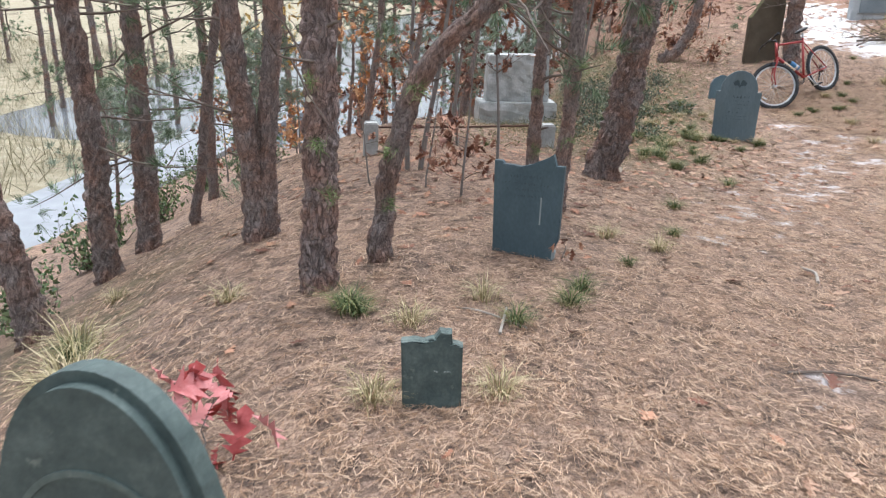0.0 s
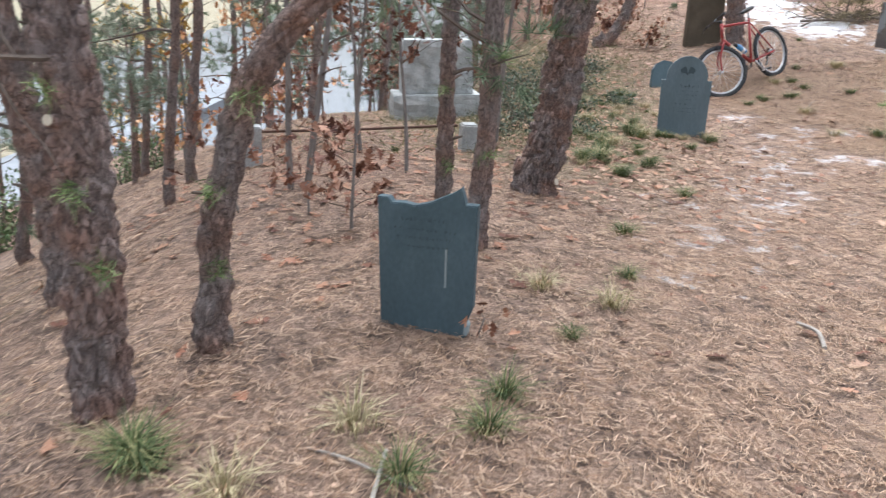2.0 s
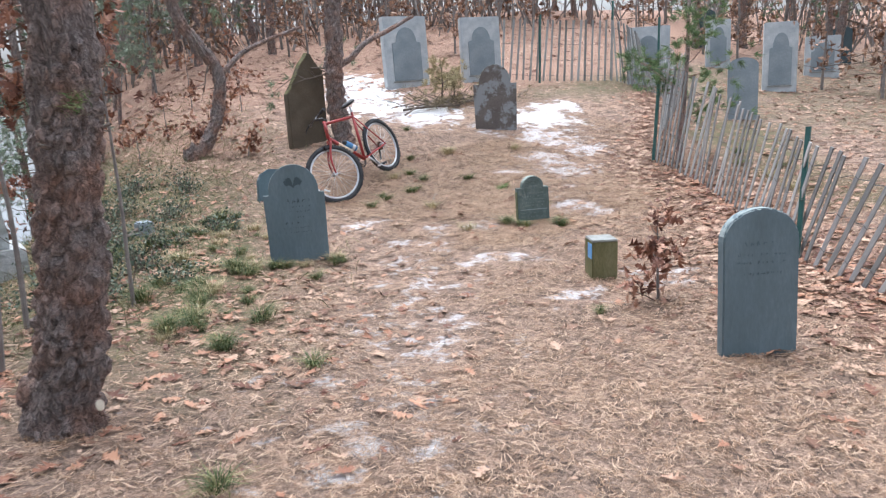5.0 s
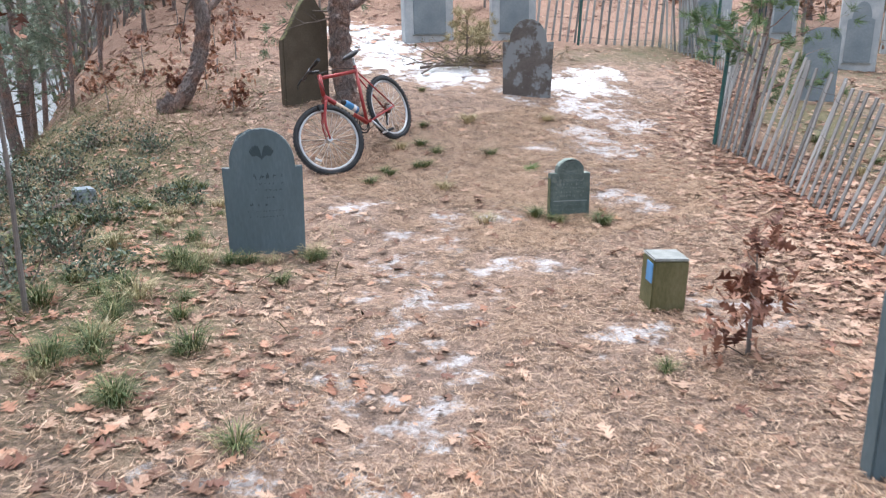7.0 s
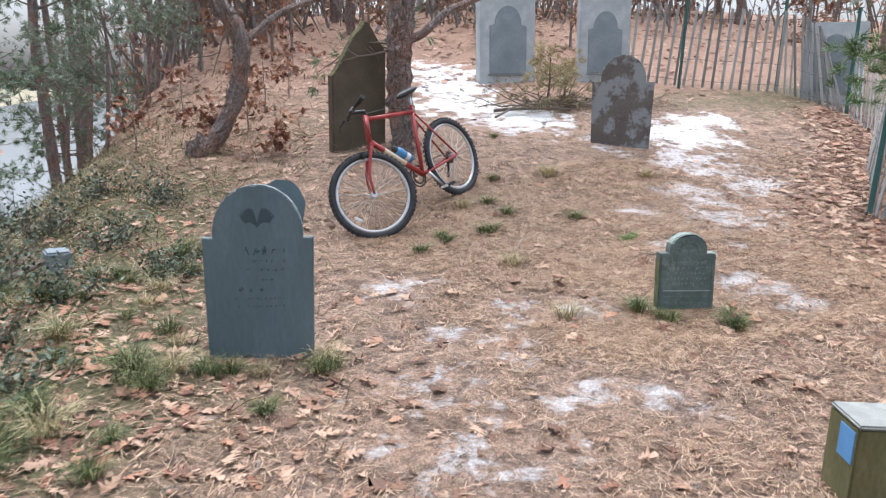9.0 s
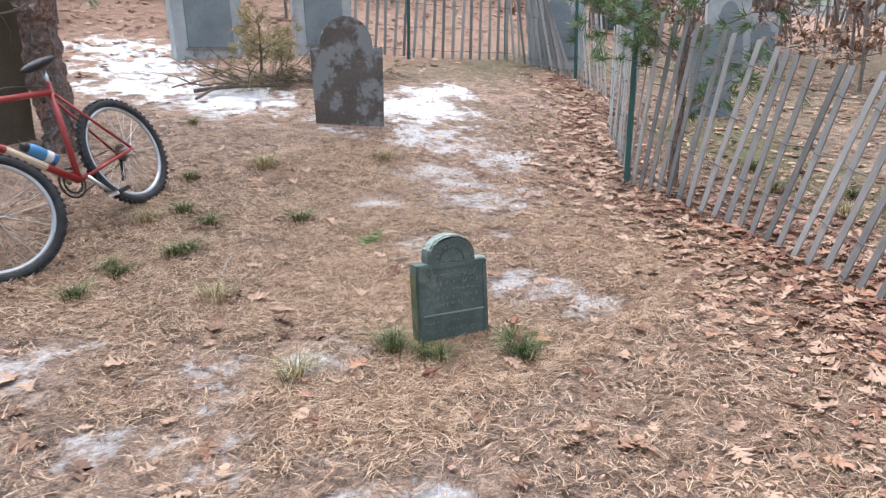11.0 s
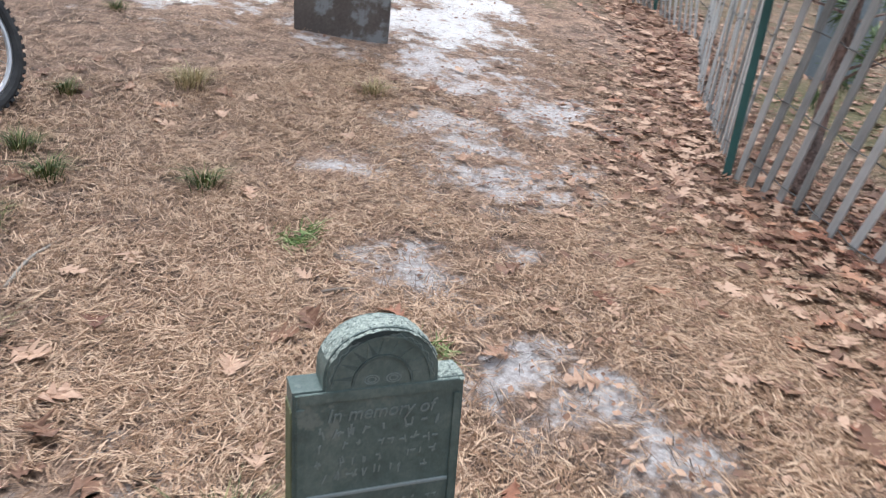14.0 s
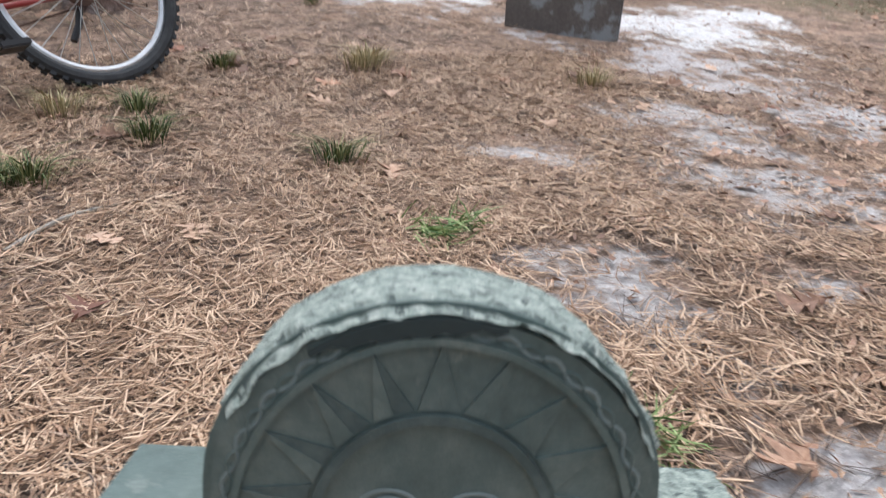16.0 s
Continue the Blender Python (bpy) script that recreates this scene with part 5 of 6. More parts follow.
# ---- bicycle ----
def bicycle():
    front, rear = Vector((4.885, 10.772, 0)), Vector((5.74, 11.29, 0))
    front.z, rear.z = gz(front.x, front.y), gz(rear.x, rear.y)
    ax = (front - rear).normalized()
    base = Matrix((ax, Vector((0, 0, 1)).cross(ax).normalized(), ax.cross(Vector((0, 0, 1)).cross(ax).normalized()))).transposed().to_4x4()
    wb = (front - rear).length
    R = 0.328
    lean = 19
    t = thing("bicycle", Matrix.Translation(rear) @ base @ pose(0, 0, 0, lean), "red mountain bike leaning on a pine, blue bottle on its frame", "bicycle")

    def bar(name, a, b, r, material, parent=t, label=""):
        return part(name, tube([a, b], [r, r], 10), material, parent, label, True)

    def wheel(m, name):
        w = new(name)
        w.parent, w.matrix_local = t, m
        w.empty_display_size = 0.05
        tyre = part("tyre", ring(R - 0.024, 0.024, 56, 10), RUBBER, w, "black knobbly tyre")
        bm = bmesh.new()
        for i in range(56):
            for s in (-1, 1):
                a = 2 * math.pi * (i + 0.25 * s) / 56
                g = bmesh.ops.create_cube(bm, size=1)
                mm = Matrix.Rotation(-a, 4, "Y") @ Matrix.Translation((R - 0.002, s * 0.011, 0))
                for v in g["verts"]:
                    v.co = mm @ Vector((v.co.x * 0.012, v.co.y * 0.014, v.co.z * 0.018))
        part("tread", bm, RUBBER, tyre)
        part("rim", ring(R - 0.054, 0.013, 56, 8, squash=0.8), ALLOY, w, "bright alloy rim")
        hub = bmesh.new()
        bmesh.ops.create_cone(hub, segments=16, radius1=0.024, radius2=0.024, depth=0.09, cap_ends=True, matrix=Matrix.Rotation(math.pi / 2, 4, "X"))
        part("hub", hub, ALLOY, w)
        for i in range(28):
            a = 2 * math.pi * i / 28
            side = 0.032 if i % 2 else -0.032
            c = a + (0.5 if (i // 2) % 2 else -0.5)
            part("spoke", tube([(0.022 * math.cos(c), side, 0.022 * math.sin(c)), ((R - 0.06) * math.cos(a), 0, (R - 0.06) * math.sin(a))], [0.0016, 0.0016], 4), CHROME, w)
        return w

    rw = wheel(Matrix.Translation((0, 0, R)), "rear_wheel")
    bb = Vector((0.43, 0, 0.30))
    seat = Vector((0.27, 0, 0.79))
    head_t, head_b = Vector((0.80, 0, 0.86)), Vector((0.855, 0, 0.70))
    hubf = Vector((wb, 0, R))
    steer = Matrix.Translation(head_b) @ pose(0, 0, 0, 0, -19, 0) @ pose(0, 0, 0, 0, 0, -30) @ pose(0, 0, 0, 0, 19, 0) @ Matrix.Translation(-head_b)
    fw = wheel(steer @ Matrix.Translation(hubf), "front_wheel")
    for a, b, r, nm in ((seat, head_t, 0.017, "top_tube"), (bb, head_b, 0.021, "down_tube"), (bb, seat + Vector((-0.02, 0, 0.05)), 0.017, "seat_tube"), (head_b, head_t + Vector((-0.01, 0, 0.03)), 0.021, "head_tube")):
        bar(nm, a, b, r, RED_PAINT)
    for s in (-1, 1):
        bar("chain_stay", bb + Vector((0, 0.03 * s, 0)), Vector((0, 0.062 * s, R)), 0.010, RED_PAINT)
        bar("seat_stay", seat + Vector((0, 0.02 * s, -0.02)), Vector((0, 0.062 * s, R)), 0.008, RED_PAINT)
    fork = new("fork")
    fork.parent, fork.matrix_local = t, steer
    for s in (-1, 1):
        part("fork_blade", tube([head_b + Vector((0.012, 0.045 * s, -0.04)), hubf + Vector((-0.04, 0.052 * s, 0.16)), hubf + Vector((0, 0.052 * s, 0))], [0.014, 0.012, 0.009], 10, 0, 0.05), RED_PAINT, fork, "", True)
    part("fork_crown", block(0.04, 0.12, 0.03, 0, 0.006), RED_PAINT, fork).matrix_local = Matrix.Translation(head_b + Vector((0.008, 0, -0.045)))
    part("brake", block(0.03, 0.14, 0.05, 0, 0.008), BLACK, fork, "black rim brake").matrix_local = Matrix.Translation(hubf + Vector((-0.06, 0, R - 0.06)))
    stem = head_t + Vector((-0.02, 0, 0.06))
    part("stem", tube([head_t + Vector((-0.01, 0, 0.02)), stem, stem + Vector((0.10, 0, 0.03))], [0.014, 0.015, 0.015], 10), BLACK, fork)
    hb = stem + Vector((0.10, 0, 0.03))
    part("handlebar", tube([hb + Vector((-0.04, -0.29, 0.01)), hb + Vector((0, -0.1, 0)), hb + Vector((0, 0.1, 0)), hb + Vector((-0.04, 0.29, 0.01))], [0.012] * 4, 10), BLACK, fork)
    for s in (-1, 1):
        part("grip", tube([hb + Vector((-0.022, 0.19 * s, 0.005)), hb + Vector((-0.042, 0.30 * s, 0.012))], [0.018, 0.018], 10), BLACK, fork)
        part("brake_lever", tube([hb + Vector((0.02, 0.16 * s, 0)), hb + Vector((0.07, 0.2 * s, -0.03)), hb + Vector((0.06, 0.28 * s, -0.05))], [0.009, 0.007, 0.006], 8), BLACK, fork)
    post_top = seat + Vector((-0.04, 0, 0.12))
    bar("seat_post", seat + Vector((-0.015, 0, 0.03)), post_top, 0.013, ALLOY)
    sad = bmesh.new()
    bmesh.ops.create_uvsphere(sad, u_segments=18, v_segments=10, radius=1)
    for v in sad.verts:
        x = v.co.x
        v.co = Vector((x * 0.135, v.co.y * (0.075 - 0.055 * (x * 0.5 + 0.5)), v.co.z * 0.028 + 0.012 * (1 - x)))
    ob = part("saddle", sad, BLACK, t, "black saddle", True)
    ob.matrix_local = Matrix.Translation(post_top + Vector((0.02, 0, 0.025)))
    for r, y in ((0.085, -0.055), (0.06, -0.05)):
        bm = ring(r, 0.006, 32, 6)
        part("chainring", bm, BLACK, t).matrix_local = Matrix.Translation(bb + Vector((0, y, 0)))
    cs = bmesh.new()
    for k in range(4):
        bmesh.ops.create_cone(cs, segments=20, radius1=0.055 - 0.009 * k, radius2=0.055 - 0.009 * k, depth=0.003, cap_ends=True, matrix=Matrix.Translation((0, -0.022 - 0.006 * k, R)) @ Matrix.Rotation(math.pi / 2, 4, "X"))
    part("cassette", cs, IRON, t)
    part("derailleur", tube([(0.0, -0.055, R - 0.03), (0.03, -0.06, R - 0.1), (0.07, -0.06, R - 0.15)], [0.014, 0.012, 0.012], 8), BLACK, t)
    for z in (0.045, -0.05):
        part("chain", tube([bb + Vector((0, -0.055, 0.08 if z > 0 else -0.08)), (0.02, -0.045, R + z)], [0.004, 0.004], 5), IRON, t)
    for s, a in ((1, 60), (-1, 240)):
        d = Vector((math.cos(radians(a)), 0, math.sin(radians(a)))) * 0.17
        c = bar("crank", bb + Vector((0, 0.07 * -s, 0)), bb + Vector((0, 0.085 * -s, 0)) + d, 0.011, ALLOY)
        p = part("pedal", block(0.09, 0.09, 0.022, 0, 0.005), BLACK, c)
        p.matrix_local = Matrix.Translation(bb + Vector((0, -0.135 * s, -0.011)) + d)
        part("pedal_reflector", block(0.012, 0.07, 0.018, 0, 0.002), WHITE_PL, c).matrix_local = Matrix.Translation(bb + Vector((0.05, -0.135 * s, -0.009)) + d)
    part("wheel_reflector", block(0.02, 0.012, 0.07, 0, 0.004), WHITE_PL, fw).matrix_local = pose(0.16, 0, -0.14, 0, 40, 0)
    d = (head_b - bb).normalized()
    mid = bb.lerp(head_b, 0.42) + Vector((-d.z, 0, d.x)) * 0.062
    b = part("bottle", tube([mid - d * 0.09, mid + d * 0.05, mid + d * 0.07, mid + d * 0.075], [0.036, 0.036, 0.03, 0.024], 18), BOTTLE, t, "translucent blue water bottle", True)
    part("bottle_cap", tube([mid + d * 0.075, mid + d * 0.1, mid + d * 0.115], [0.026, 0.024, 0.012], 14), BLACK, b)
    part("bottle_label", tube([mid - d * 0.06, mid - d * 0.02], [0.0368, 0.0368], 18), WHITE_PL, b)
    part("decal", tube([bb.lerp(head_b, 0.35), bb.lerp(head_b, 0.75)], [0.0214, 0.0214], 10), plain("pale_decal", (0.72, 0.6, 0.45), 0.4), t)
    for a, b2 in (((0.80, 0.02, 0.90), (0.28, 0.018, 0.815)), ((0.9, 0.03, 0.92), (0.84, 0.03, 0.70))):
        part("cable", tube([a, ((a[0] + b2[0]) / 2, a[1] + 0.01, (a[2] + b2[2]) / 2 + 0.02), b2], [0.003] * 3, 5), BLACK, t)


bicycle()


# ---- grass tufts, shrubs, seedlings ----
def tuft_mesh(name, seed, blades, height, spread, material):
    rng = np.random.default_rng(seed)
    ang, rad = rng.uniform(0, 6.28, blades), np.abs(rng.normal(0, spread * 0.35, blades))
    a = np.stack([rad * np.cos(ang), rad * np.sin(ang), np.full(blades, -0.01)], 1)
    out = np.stack([np.cos(ang), np.sin(ang), 0 * ang], 1) + rng.normal(0, 0.3, (blades, 3)) * [1, 1, 0]
    h = height * rng.uniform(0.5, 1.1, (blades, 1))
    m = a + out * h * 0.28 + np.array([0, 0, 1]) * h * 0.62
    b = m + out * h * rng.uniform(0.35, 0.8, (blades, 1)) + np.array([0, 0, 1]) * h * rng.uniform(-0.1, 0.3, (blades, 1))
    across = unit(np.cross(out, [0, 0, 1]) + rng.normal(0, 0.2, (blades, 3)))
    v, f = ribbons(a, m, b, rng.uniform(0.0012, 0.0024, blades), across)
    me = bpy.data.meshes.new(name)
    me.from_pydata(v.tolist(), [], f.tolist())
    me.materials.append(material)
    return me


TUFTS = [tuft_mesh("green_tuft", 1, 150, 0.11, 0.09, GRASS), tuft_mesh("dry_tuft", 2, 130, 0.13, 0.11, GRASS_DRY), tuft_mesh("tall_tuft", 3, 170, 0.16, 0.10, GRASS)]


def tuft(x, y, k, s=1.0):
    ob = new("grass_tuft", TUFTS[k])
    ob.matrix_world = Matrix.Translation((x, y, gz(x, y))) @ pose(0, 0, 0, 0, 0, (x * 997 + y * 613) % 360) @ Matrix.Scale(s, 4)
    tagged(ob, ("small tuft of green grass in the needles", "dry straw-coloured grass tuft in the needles", "taller tuft of green grass")[k], "grass", "grass tufts")


for k, s, pts in ((0, 0.95, [(-0.13, 3.55), (-0.05, 3.45), (1.06, 3.8), (0.98, 3.58), (2.1, 5.85), (0.7, 3.35), (-1.73, 3.83), (2.87, 6.86), (4.94, 10.33), (6.06, 8.58), (5.79, 10.97), (5.82, 10.71), (5.56, 10.46), (6.29, 10.46)]),
                  (1, 0.95, [(0.55, 3.62), (1.69, 4.69), (0.22, 3.3), (-0.84, 3.93), (-1.3, 3.16), (0.13, 2.62), (0.6, 2.68), (-1.95, 4.82), (1.39, 4.85), (5.58, 10.99), (6.66, 11.45), (6.6, 11.4), (7.47, 11.1), (3.24, 9.0), (3.9, 8.92), (5.41, 9.84), (5.3, 9.0)]),
                  (2, 0.5, [(1.41, 4.3), (5.73, 8.94), (5.75, 8.79), (6.08, 8.61), (6.04, 8.53), (3.4, 8.9), (2.51, 7.8), (2.84, 7.75), (2.83, 9.97), (2.84, 9.1), (3.07, 9.65), (3.22, 10.3), (2.69, 8.84), (0.65, 7.72), (4.73, 6.63)]),
                  (1, 1.8, [(-1.3, 3.16), (-1.45, 3.3), (-1.73, 3.9)]), (0, 1.25, [(-1.7, 3.8), (-0.1, 3.5)]),
                  (0, 0.8, [(6.08, 11.47), (6.62, 12.5), (5.19, 10.56), (5.49, 10.47), (5.2, 10.45), (1.9, 5.1), (3.55, 8.5)])):
    for x, y in pts:
        tuft(x, y, k, s)


def sprig(x, y, label, material):
    rng = np.random.default_rng(int(x * 100))
    a = np.array([[x + u * 0.13 - 0.06, y + rng.normal(0, 0.015), gz(x, y) + 0.015] for u in np.linspace(0, 1, 14)])
    d = unit(rng.normal(0, 1, (14, 3)) * [1, 1, 0.3] + [0.5, 0.1, 0.08])
    v, f = pine_spray(a, d, 16, 0.085, 0.0017, rng)
    tagged(raw("pine_sprig", v, f, material, None, label), category="sprig")


sprig(6.4, 9.95, "fresh green pine sprig fallen on the litter", SPRIG_GREEN)
sprig(6.36, 9.22, "small mossy green sprig beside the small headstone", SPRIG_GREEN)


def bank_shrubs():
    """Dry and green grass on the shoulder of the bank and in the field."""
    rng = np.random.default_rng(33)
    n = 46000
    x, y = rng.uniform(-1.0, 6.0, n), rng.uniform(7.4, 17, n)
    keep = rng.random(n) < np.exp(-0.5 * (((x - 2.3 - 0.3 * (y - 11)) / 1.0) ** 2 + ((y - 11.8) / 2.4) ** 2))
    x, y = x[keep], y[keep]
    n = len(x)
    a = np.stack([x, y, lie(x, y)], 1)
    d = unit(rng.normal(0, 0.7, (n, 3)) * [1, 1, 0.4] + [0, 0, 0.55])
    h = rng.uniform(0.06, 0.2, (n, 1))
    v, f = ribbons(a, a + d * h * 0.6, a + d * h * [1.25, 1.25, 0.8] + rng.normal(0, 0.03, (n, 3)), rng.uniform(0.0013, 0.0026, n), unit(np.cross(d, rng.normal(0, 1, (n, 3)))))
    green = np.repeat(rng.random(n) < 0.45, len(f) // n)
    for some, material, label in ((~green, BANK_GRASS, "dry grass on the bank"), (green, GRASS, "green grass mixed into the dry bank")):
        used, back = np.unique(f[some], return_inverse=True)
        tagged(raw("bank_grass", v[used], back.reshape(f[some].shape), material, None, label), category="grass", kind="stuff")
    n = 26000
    x, y = rng.uniform(-26, -6.9, n), rng.uniform(-2, 40, n)
    a = np.stack([x, y, lie(x, y)], 1)
    d = unit(rng.normal(0, 0.45, (n, 3)) + [0, 0, 0.8])
    h = rng.uniform(0.2, 0.6, (n, 1))
    v, f = ribbons(a, a + d * h * 0.6, a + d * h, rng.uniform(0.003, 0.008, n), unit(np.cross(d, rng.normal(0, 1, (n, 3)))))
    tagged(raw("field_grass", v, f, FIELD_GRASS, None, "pale dry field grass beyond the road"), category="grass", kind="stuff")


bank_shrubs()


def low_shrub(x, y, h, w, seed, label, material=SHRUB, count=500, leaf=0.026, name="low_shrub", group="bank shrubs"):
    """A low bush: fanned stems from one foot, small oval leaves along their outer parts."""
    rng = np.random.default_rng(seed)
    t = thing(name, pose(x, y, gz(x, y)), label, "shrub", group)
    stems, pos = [], []
    for i in range(16):
        ang, out = rng.uniform(0, 6.28), rng.uniform(0.15, 1.0)
        p, rr = limb((rng.normal(0, 0.05), rng.normal(0, 0.05), -0.03), (math.cos(ang) * out * w, math.sin(ang) * out * w, h), math.hypot(h, w * out) * rng.uniform(0.7, 1.1), 0.006, rng, 0.35)
        stems.append(tube(p, rr, 4))
        pos += [np.array(q) for q in p[1:]]
    tagged(part("branching", joined(stems), TWIG, t), kind="stuff")
    pos = np.array(pos)
    a = pos[rng.integers(0, len(pos), count)] + rng.normal(0, 0.045, (count, 3))
    a[:, 2] = np.maximum(a[:, 2], 0.005)
    d = unit(rng.normal(0, 0.8, (count, 3)) + [0, 0, 0.45])
    ln = leaf * rng.uniform(0.6, 1.25, (count, 1))
    v, f = ribbons(a, a + d * ln * 0.55, a + d * ln, ln.ravel() * 0.26, unit(np.cross(d, rng.normal(0, 1, (count, 3)))))
    tagged(raw("foliage", v, f, material, t, "small grey-green oval leaves"), kind="stuff")


for i, (x, y, h, w) in enumerate([(2.05, 9.7, 0.42, 0.42), (1.95, 10.4, 0.5, 0.5), (2.3, 10.9, 0.38, 0.45), (2.55, 11.4, 0.3, 0.45), (2.1, 11.5, 0.4, 0.5), (2.75, 10.0, 0.2, 0.35), (2.45, 9.5, 0.25, 0.35), (2.15, 9.0, 0.25, 0.4), (3.0, 10.9, 0.22, 0.32), (3.35, 11.7, 0.2, 0.3), (3.3, 10.3, 0.14, 0.25), (1.75, 8.9, 0.3, 0.4), (2.9, 12.2, 0.2, 0.35), (2.2, 12.2, 0.3, 0.4), (2.6, 9.0, 0.14, 0.3), (2.4, 10.25, 0.3, 0.4)]):
    low_shrub(x, y, h, w, 200 + i, "low grey-green leafy shrub on the bank")
for i, (x, y, h) in enumerate([(-3.1, 6.6, 0.45), (-3.3, 7.4, 0.55), (-3.0, 8.1, 0.5), (-3.4, 8.9, 0.6), (-3.2, 9.8, 0.6), (-3.5, 10.8, 0.7), (-3.0, 5.4, 0.4), (-2.7, 4.9, 0.35), (-3.3, 12.0, 0.7), (-2.6, 11.2, 0.6), (-3.6, 13.2, 0.8)]):
    low_shrub(x, y, h, 0.5, 240 + i, "green leafy shrub at the edge of the road", ROADSIDE, 420, 0.045)

bank_rng = random.Random(8)
for i in range(74):
    x, y = bank_rng.uniform(2.2, 3.65), bank_rng.uniform(7.3, 10.6)
    if x > 3.3 and 8.85 < y < 9.3 or x - 2.2 > 0.35 + 0.42 * (y - 7.3):
        continue
    tuft(x, y, bank_rng.choice((0, 0, 2, 2, 1)), bank_rng.uniform(0.5, 1.15))
for x, y, k, s in ((3.36, 8.93, 2, 0.7), (3.47, 8.9, 0, 0.8), (3.6, 8.86, 1, 0.7), (3.85, 8.82, 2, 0.6), (3.93, 8.86, 0, 0.7), (2.5, 7.95, 0, 1.3), (2.9, 7.8, 2, 0.9), (2.62, 8.3, 2, 0.8)):
    tuft(x, y, k, s)


def brush_pile(x, y, seed):
    """A heap of cut dark twigs and browned needles on the sand."""
    rng = np.random.default_rng(seed)
    t = thing("brush_pile", pose(x, y, gz(x, y)), "low heap of dark twigs and browned pine needles", "brush")
    twigs, an, di = [], [], []
    for i in range(34):
        ang = rng.normal(0.1, 0.5) + (math.pi if i % 2 else 0)
        c = (rng.normal(0, 0.42), rng.normal(0, 0.16), 0.02 + 0.05 * rng.random())
        p, rr = limb(c, (math.cos(ang), math.sin(ang), rng.uniform(-0.02, 0.16)), rng.uniform(0.3, 0.75), 0.009, rng, 0.4)
        twigs.append(tube(p, rr, 5))
        for q in p[2:]:
            an.append(np.array(q) + rng.normal(0, 0.03, 3))
            di.append(unit(rng.normal(0, 1, 3) + [0, 0, 0.2]))
    tagged(part("branching", joined(twigs), TWIG, t), kind="stuff")
    v, f = pine_spray(np.array(an), np.array(di), 12, 0.08, 0.0022, rng)
    tagged(raw("needles", v, f, BANK_GRASS, t, "browned needles"), kind="stuff")


for x, y, k, s in ((8.95, 8.75, 0, 1.0), (8.7, 8.2, 1, 1.1), (9.4, 9.1, 2, 0.9), (9.1, 8.3, 0, 0.9), (8.4, 7.7, 1, 1.0), (5.69, 8.9, 2, 0.8), (6.02, 8.5, 2, 0.75), (5.78, 8.72, 0, 0.8)):
    tuft(x, y, k, s)

brush_pile(7.75, 13.45, 5), brush_pile(8.35, 13.5, 6)


def pine_seedling(x, y, h, seed, label, material=NEEDLE_GREEN, spread=0.6, wide=0.0022, count=30, low=0.36):
    rng = np.random.default_rng(seed)
    t = thing("pine_seedling", pose(x, y, gz(x, y)), label, "tree", "young pines")
    arms, an, di = [tube([(0, 0, -0.05), (0.05 * h, 0, h * 0.5), (0.06 * h, 0.02, h)], [0.012 + 0.01 * h, 0.008 + 0.007 * h, 0.005], 8)], [], []
    for i in range(int(9 * h) + 5):
        u = rng.uniform(low, 1)
        ang = rng.uniform(0, 6.28)
        p, rr = limb((0.08 * h * u, 0, h * u), (math.cos(ang), math.sin(ang), 0.35), spread * rng.uniform(0.6, 1) * (1.2 - 0.7 * u), 0.007, rng)
        arms.append(tube(p, rr, 5))
        for q in p[2:]:
            for _ in range(2):
                off = rng.normal(0, 0.05, 3)
                an.append(np.array(q) + off)
                di.append(unit(off + [0, 0, 0.05]))
    part("stem", joined(arms), BARK_RED if h > 1 else TWIG, t)
    v, f = pine_spray(np.array(an), np.array(di), count, 0.09, wide, rng)
    tagged(raw("needles", v, f, material, t), kind="stuff")


pine_seedling(8.52, 9.27, 2.7, 1, "young green pine close behind the snow fence", FENCE_PINE, spread=1.0, count=44, low=0.15)
for i, (x, y, h) in enumerate([(0.6, 14.4, 2.0), (2.4, 15.6, 1.8), (3.4, 16.4, 2.2), (0.0, 16.0, 2.4), (4.2, 17.5, 2.4), (1.4, 13.7, 1.7), (2.9, 15.0, 1.7), (2.6, 17.0, 2.8), (3.6, 18.2, 2.6), (0.9, 13.1, 1.5), (4.9, 18.6, 2.4)]):
    pine_seedling(x, y, h, 10 + i, "young pine with grey-green needles above the pond", NEEDLE_GREY, spread=0.9, wide=0.0034, count=24)
for i, (x, y, h) in enumerate([(4.6, 14.3, 0.8), (5.0, 14.9, 0.9), (4.3, 13.6, 0.55), (3.7, 14.2, 0.7), (3.2, 13.6, 0.5), (5.3, 16.0, 1.1), (4.4, 15.6, 1.0), (3.9, 13.1, 0.4), (4.35, 12.6, 0.35)]):
    oak(x, y, h, 0.009, "knee-high oak shoot with rust-brown leaves above the pond", 120 + i, 90, OAK_RUST if i % 2 else RUST_DRIFT, spread=0.55, z0=0.06, size=0.1)
for i, (x, y, h) in enumerate([(-2.2, 9.4, 1.9), (-1.3, 10.8, 2.0), (-2.9, 11.4, 2.2), (-0.5, 11.4, 1.7), (-3.3, 13.6, 2.4), (-4.0, 10.0, 2.0), (-3.5, 8.0, 1.6)]):
    pine_seedling(x, y, h, 30 + i, "young grey-green pine in the wood below the bank", NEEDLE_GREY, spread=0.8, wide=0.003, count=22)
for i, (x, y) in enumerate([(-2.5, 12.6), (-1.0, 12.9), (-1.9, 10.3), (-3.0, 10.4), (-0.9, 9.9)]):
    oak(x, y, 1.3 + 0.2 * (i % 3), 0.014, "low oak brush with rust-orange leaves below the bank", 140 + i, 170, RUST_DRIFT if i % 2 else ORANGE_LEAF, spread=0.8, z0=0.1, size=0.11)
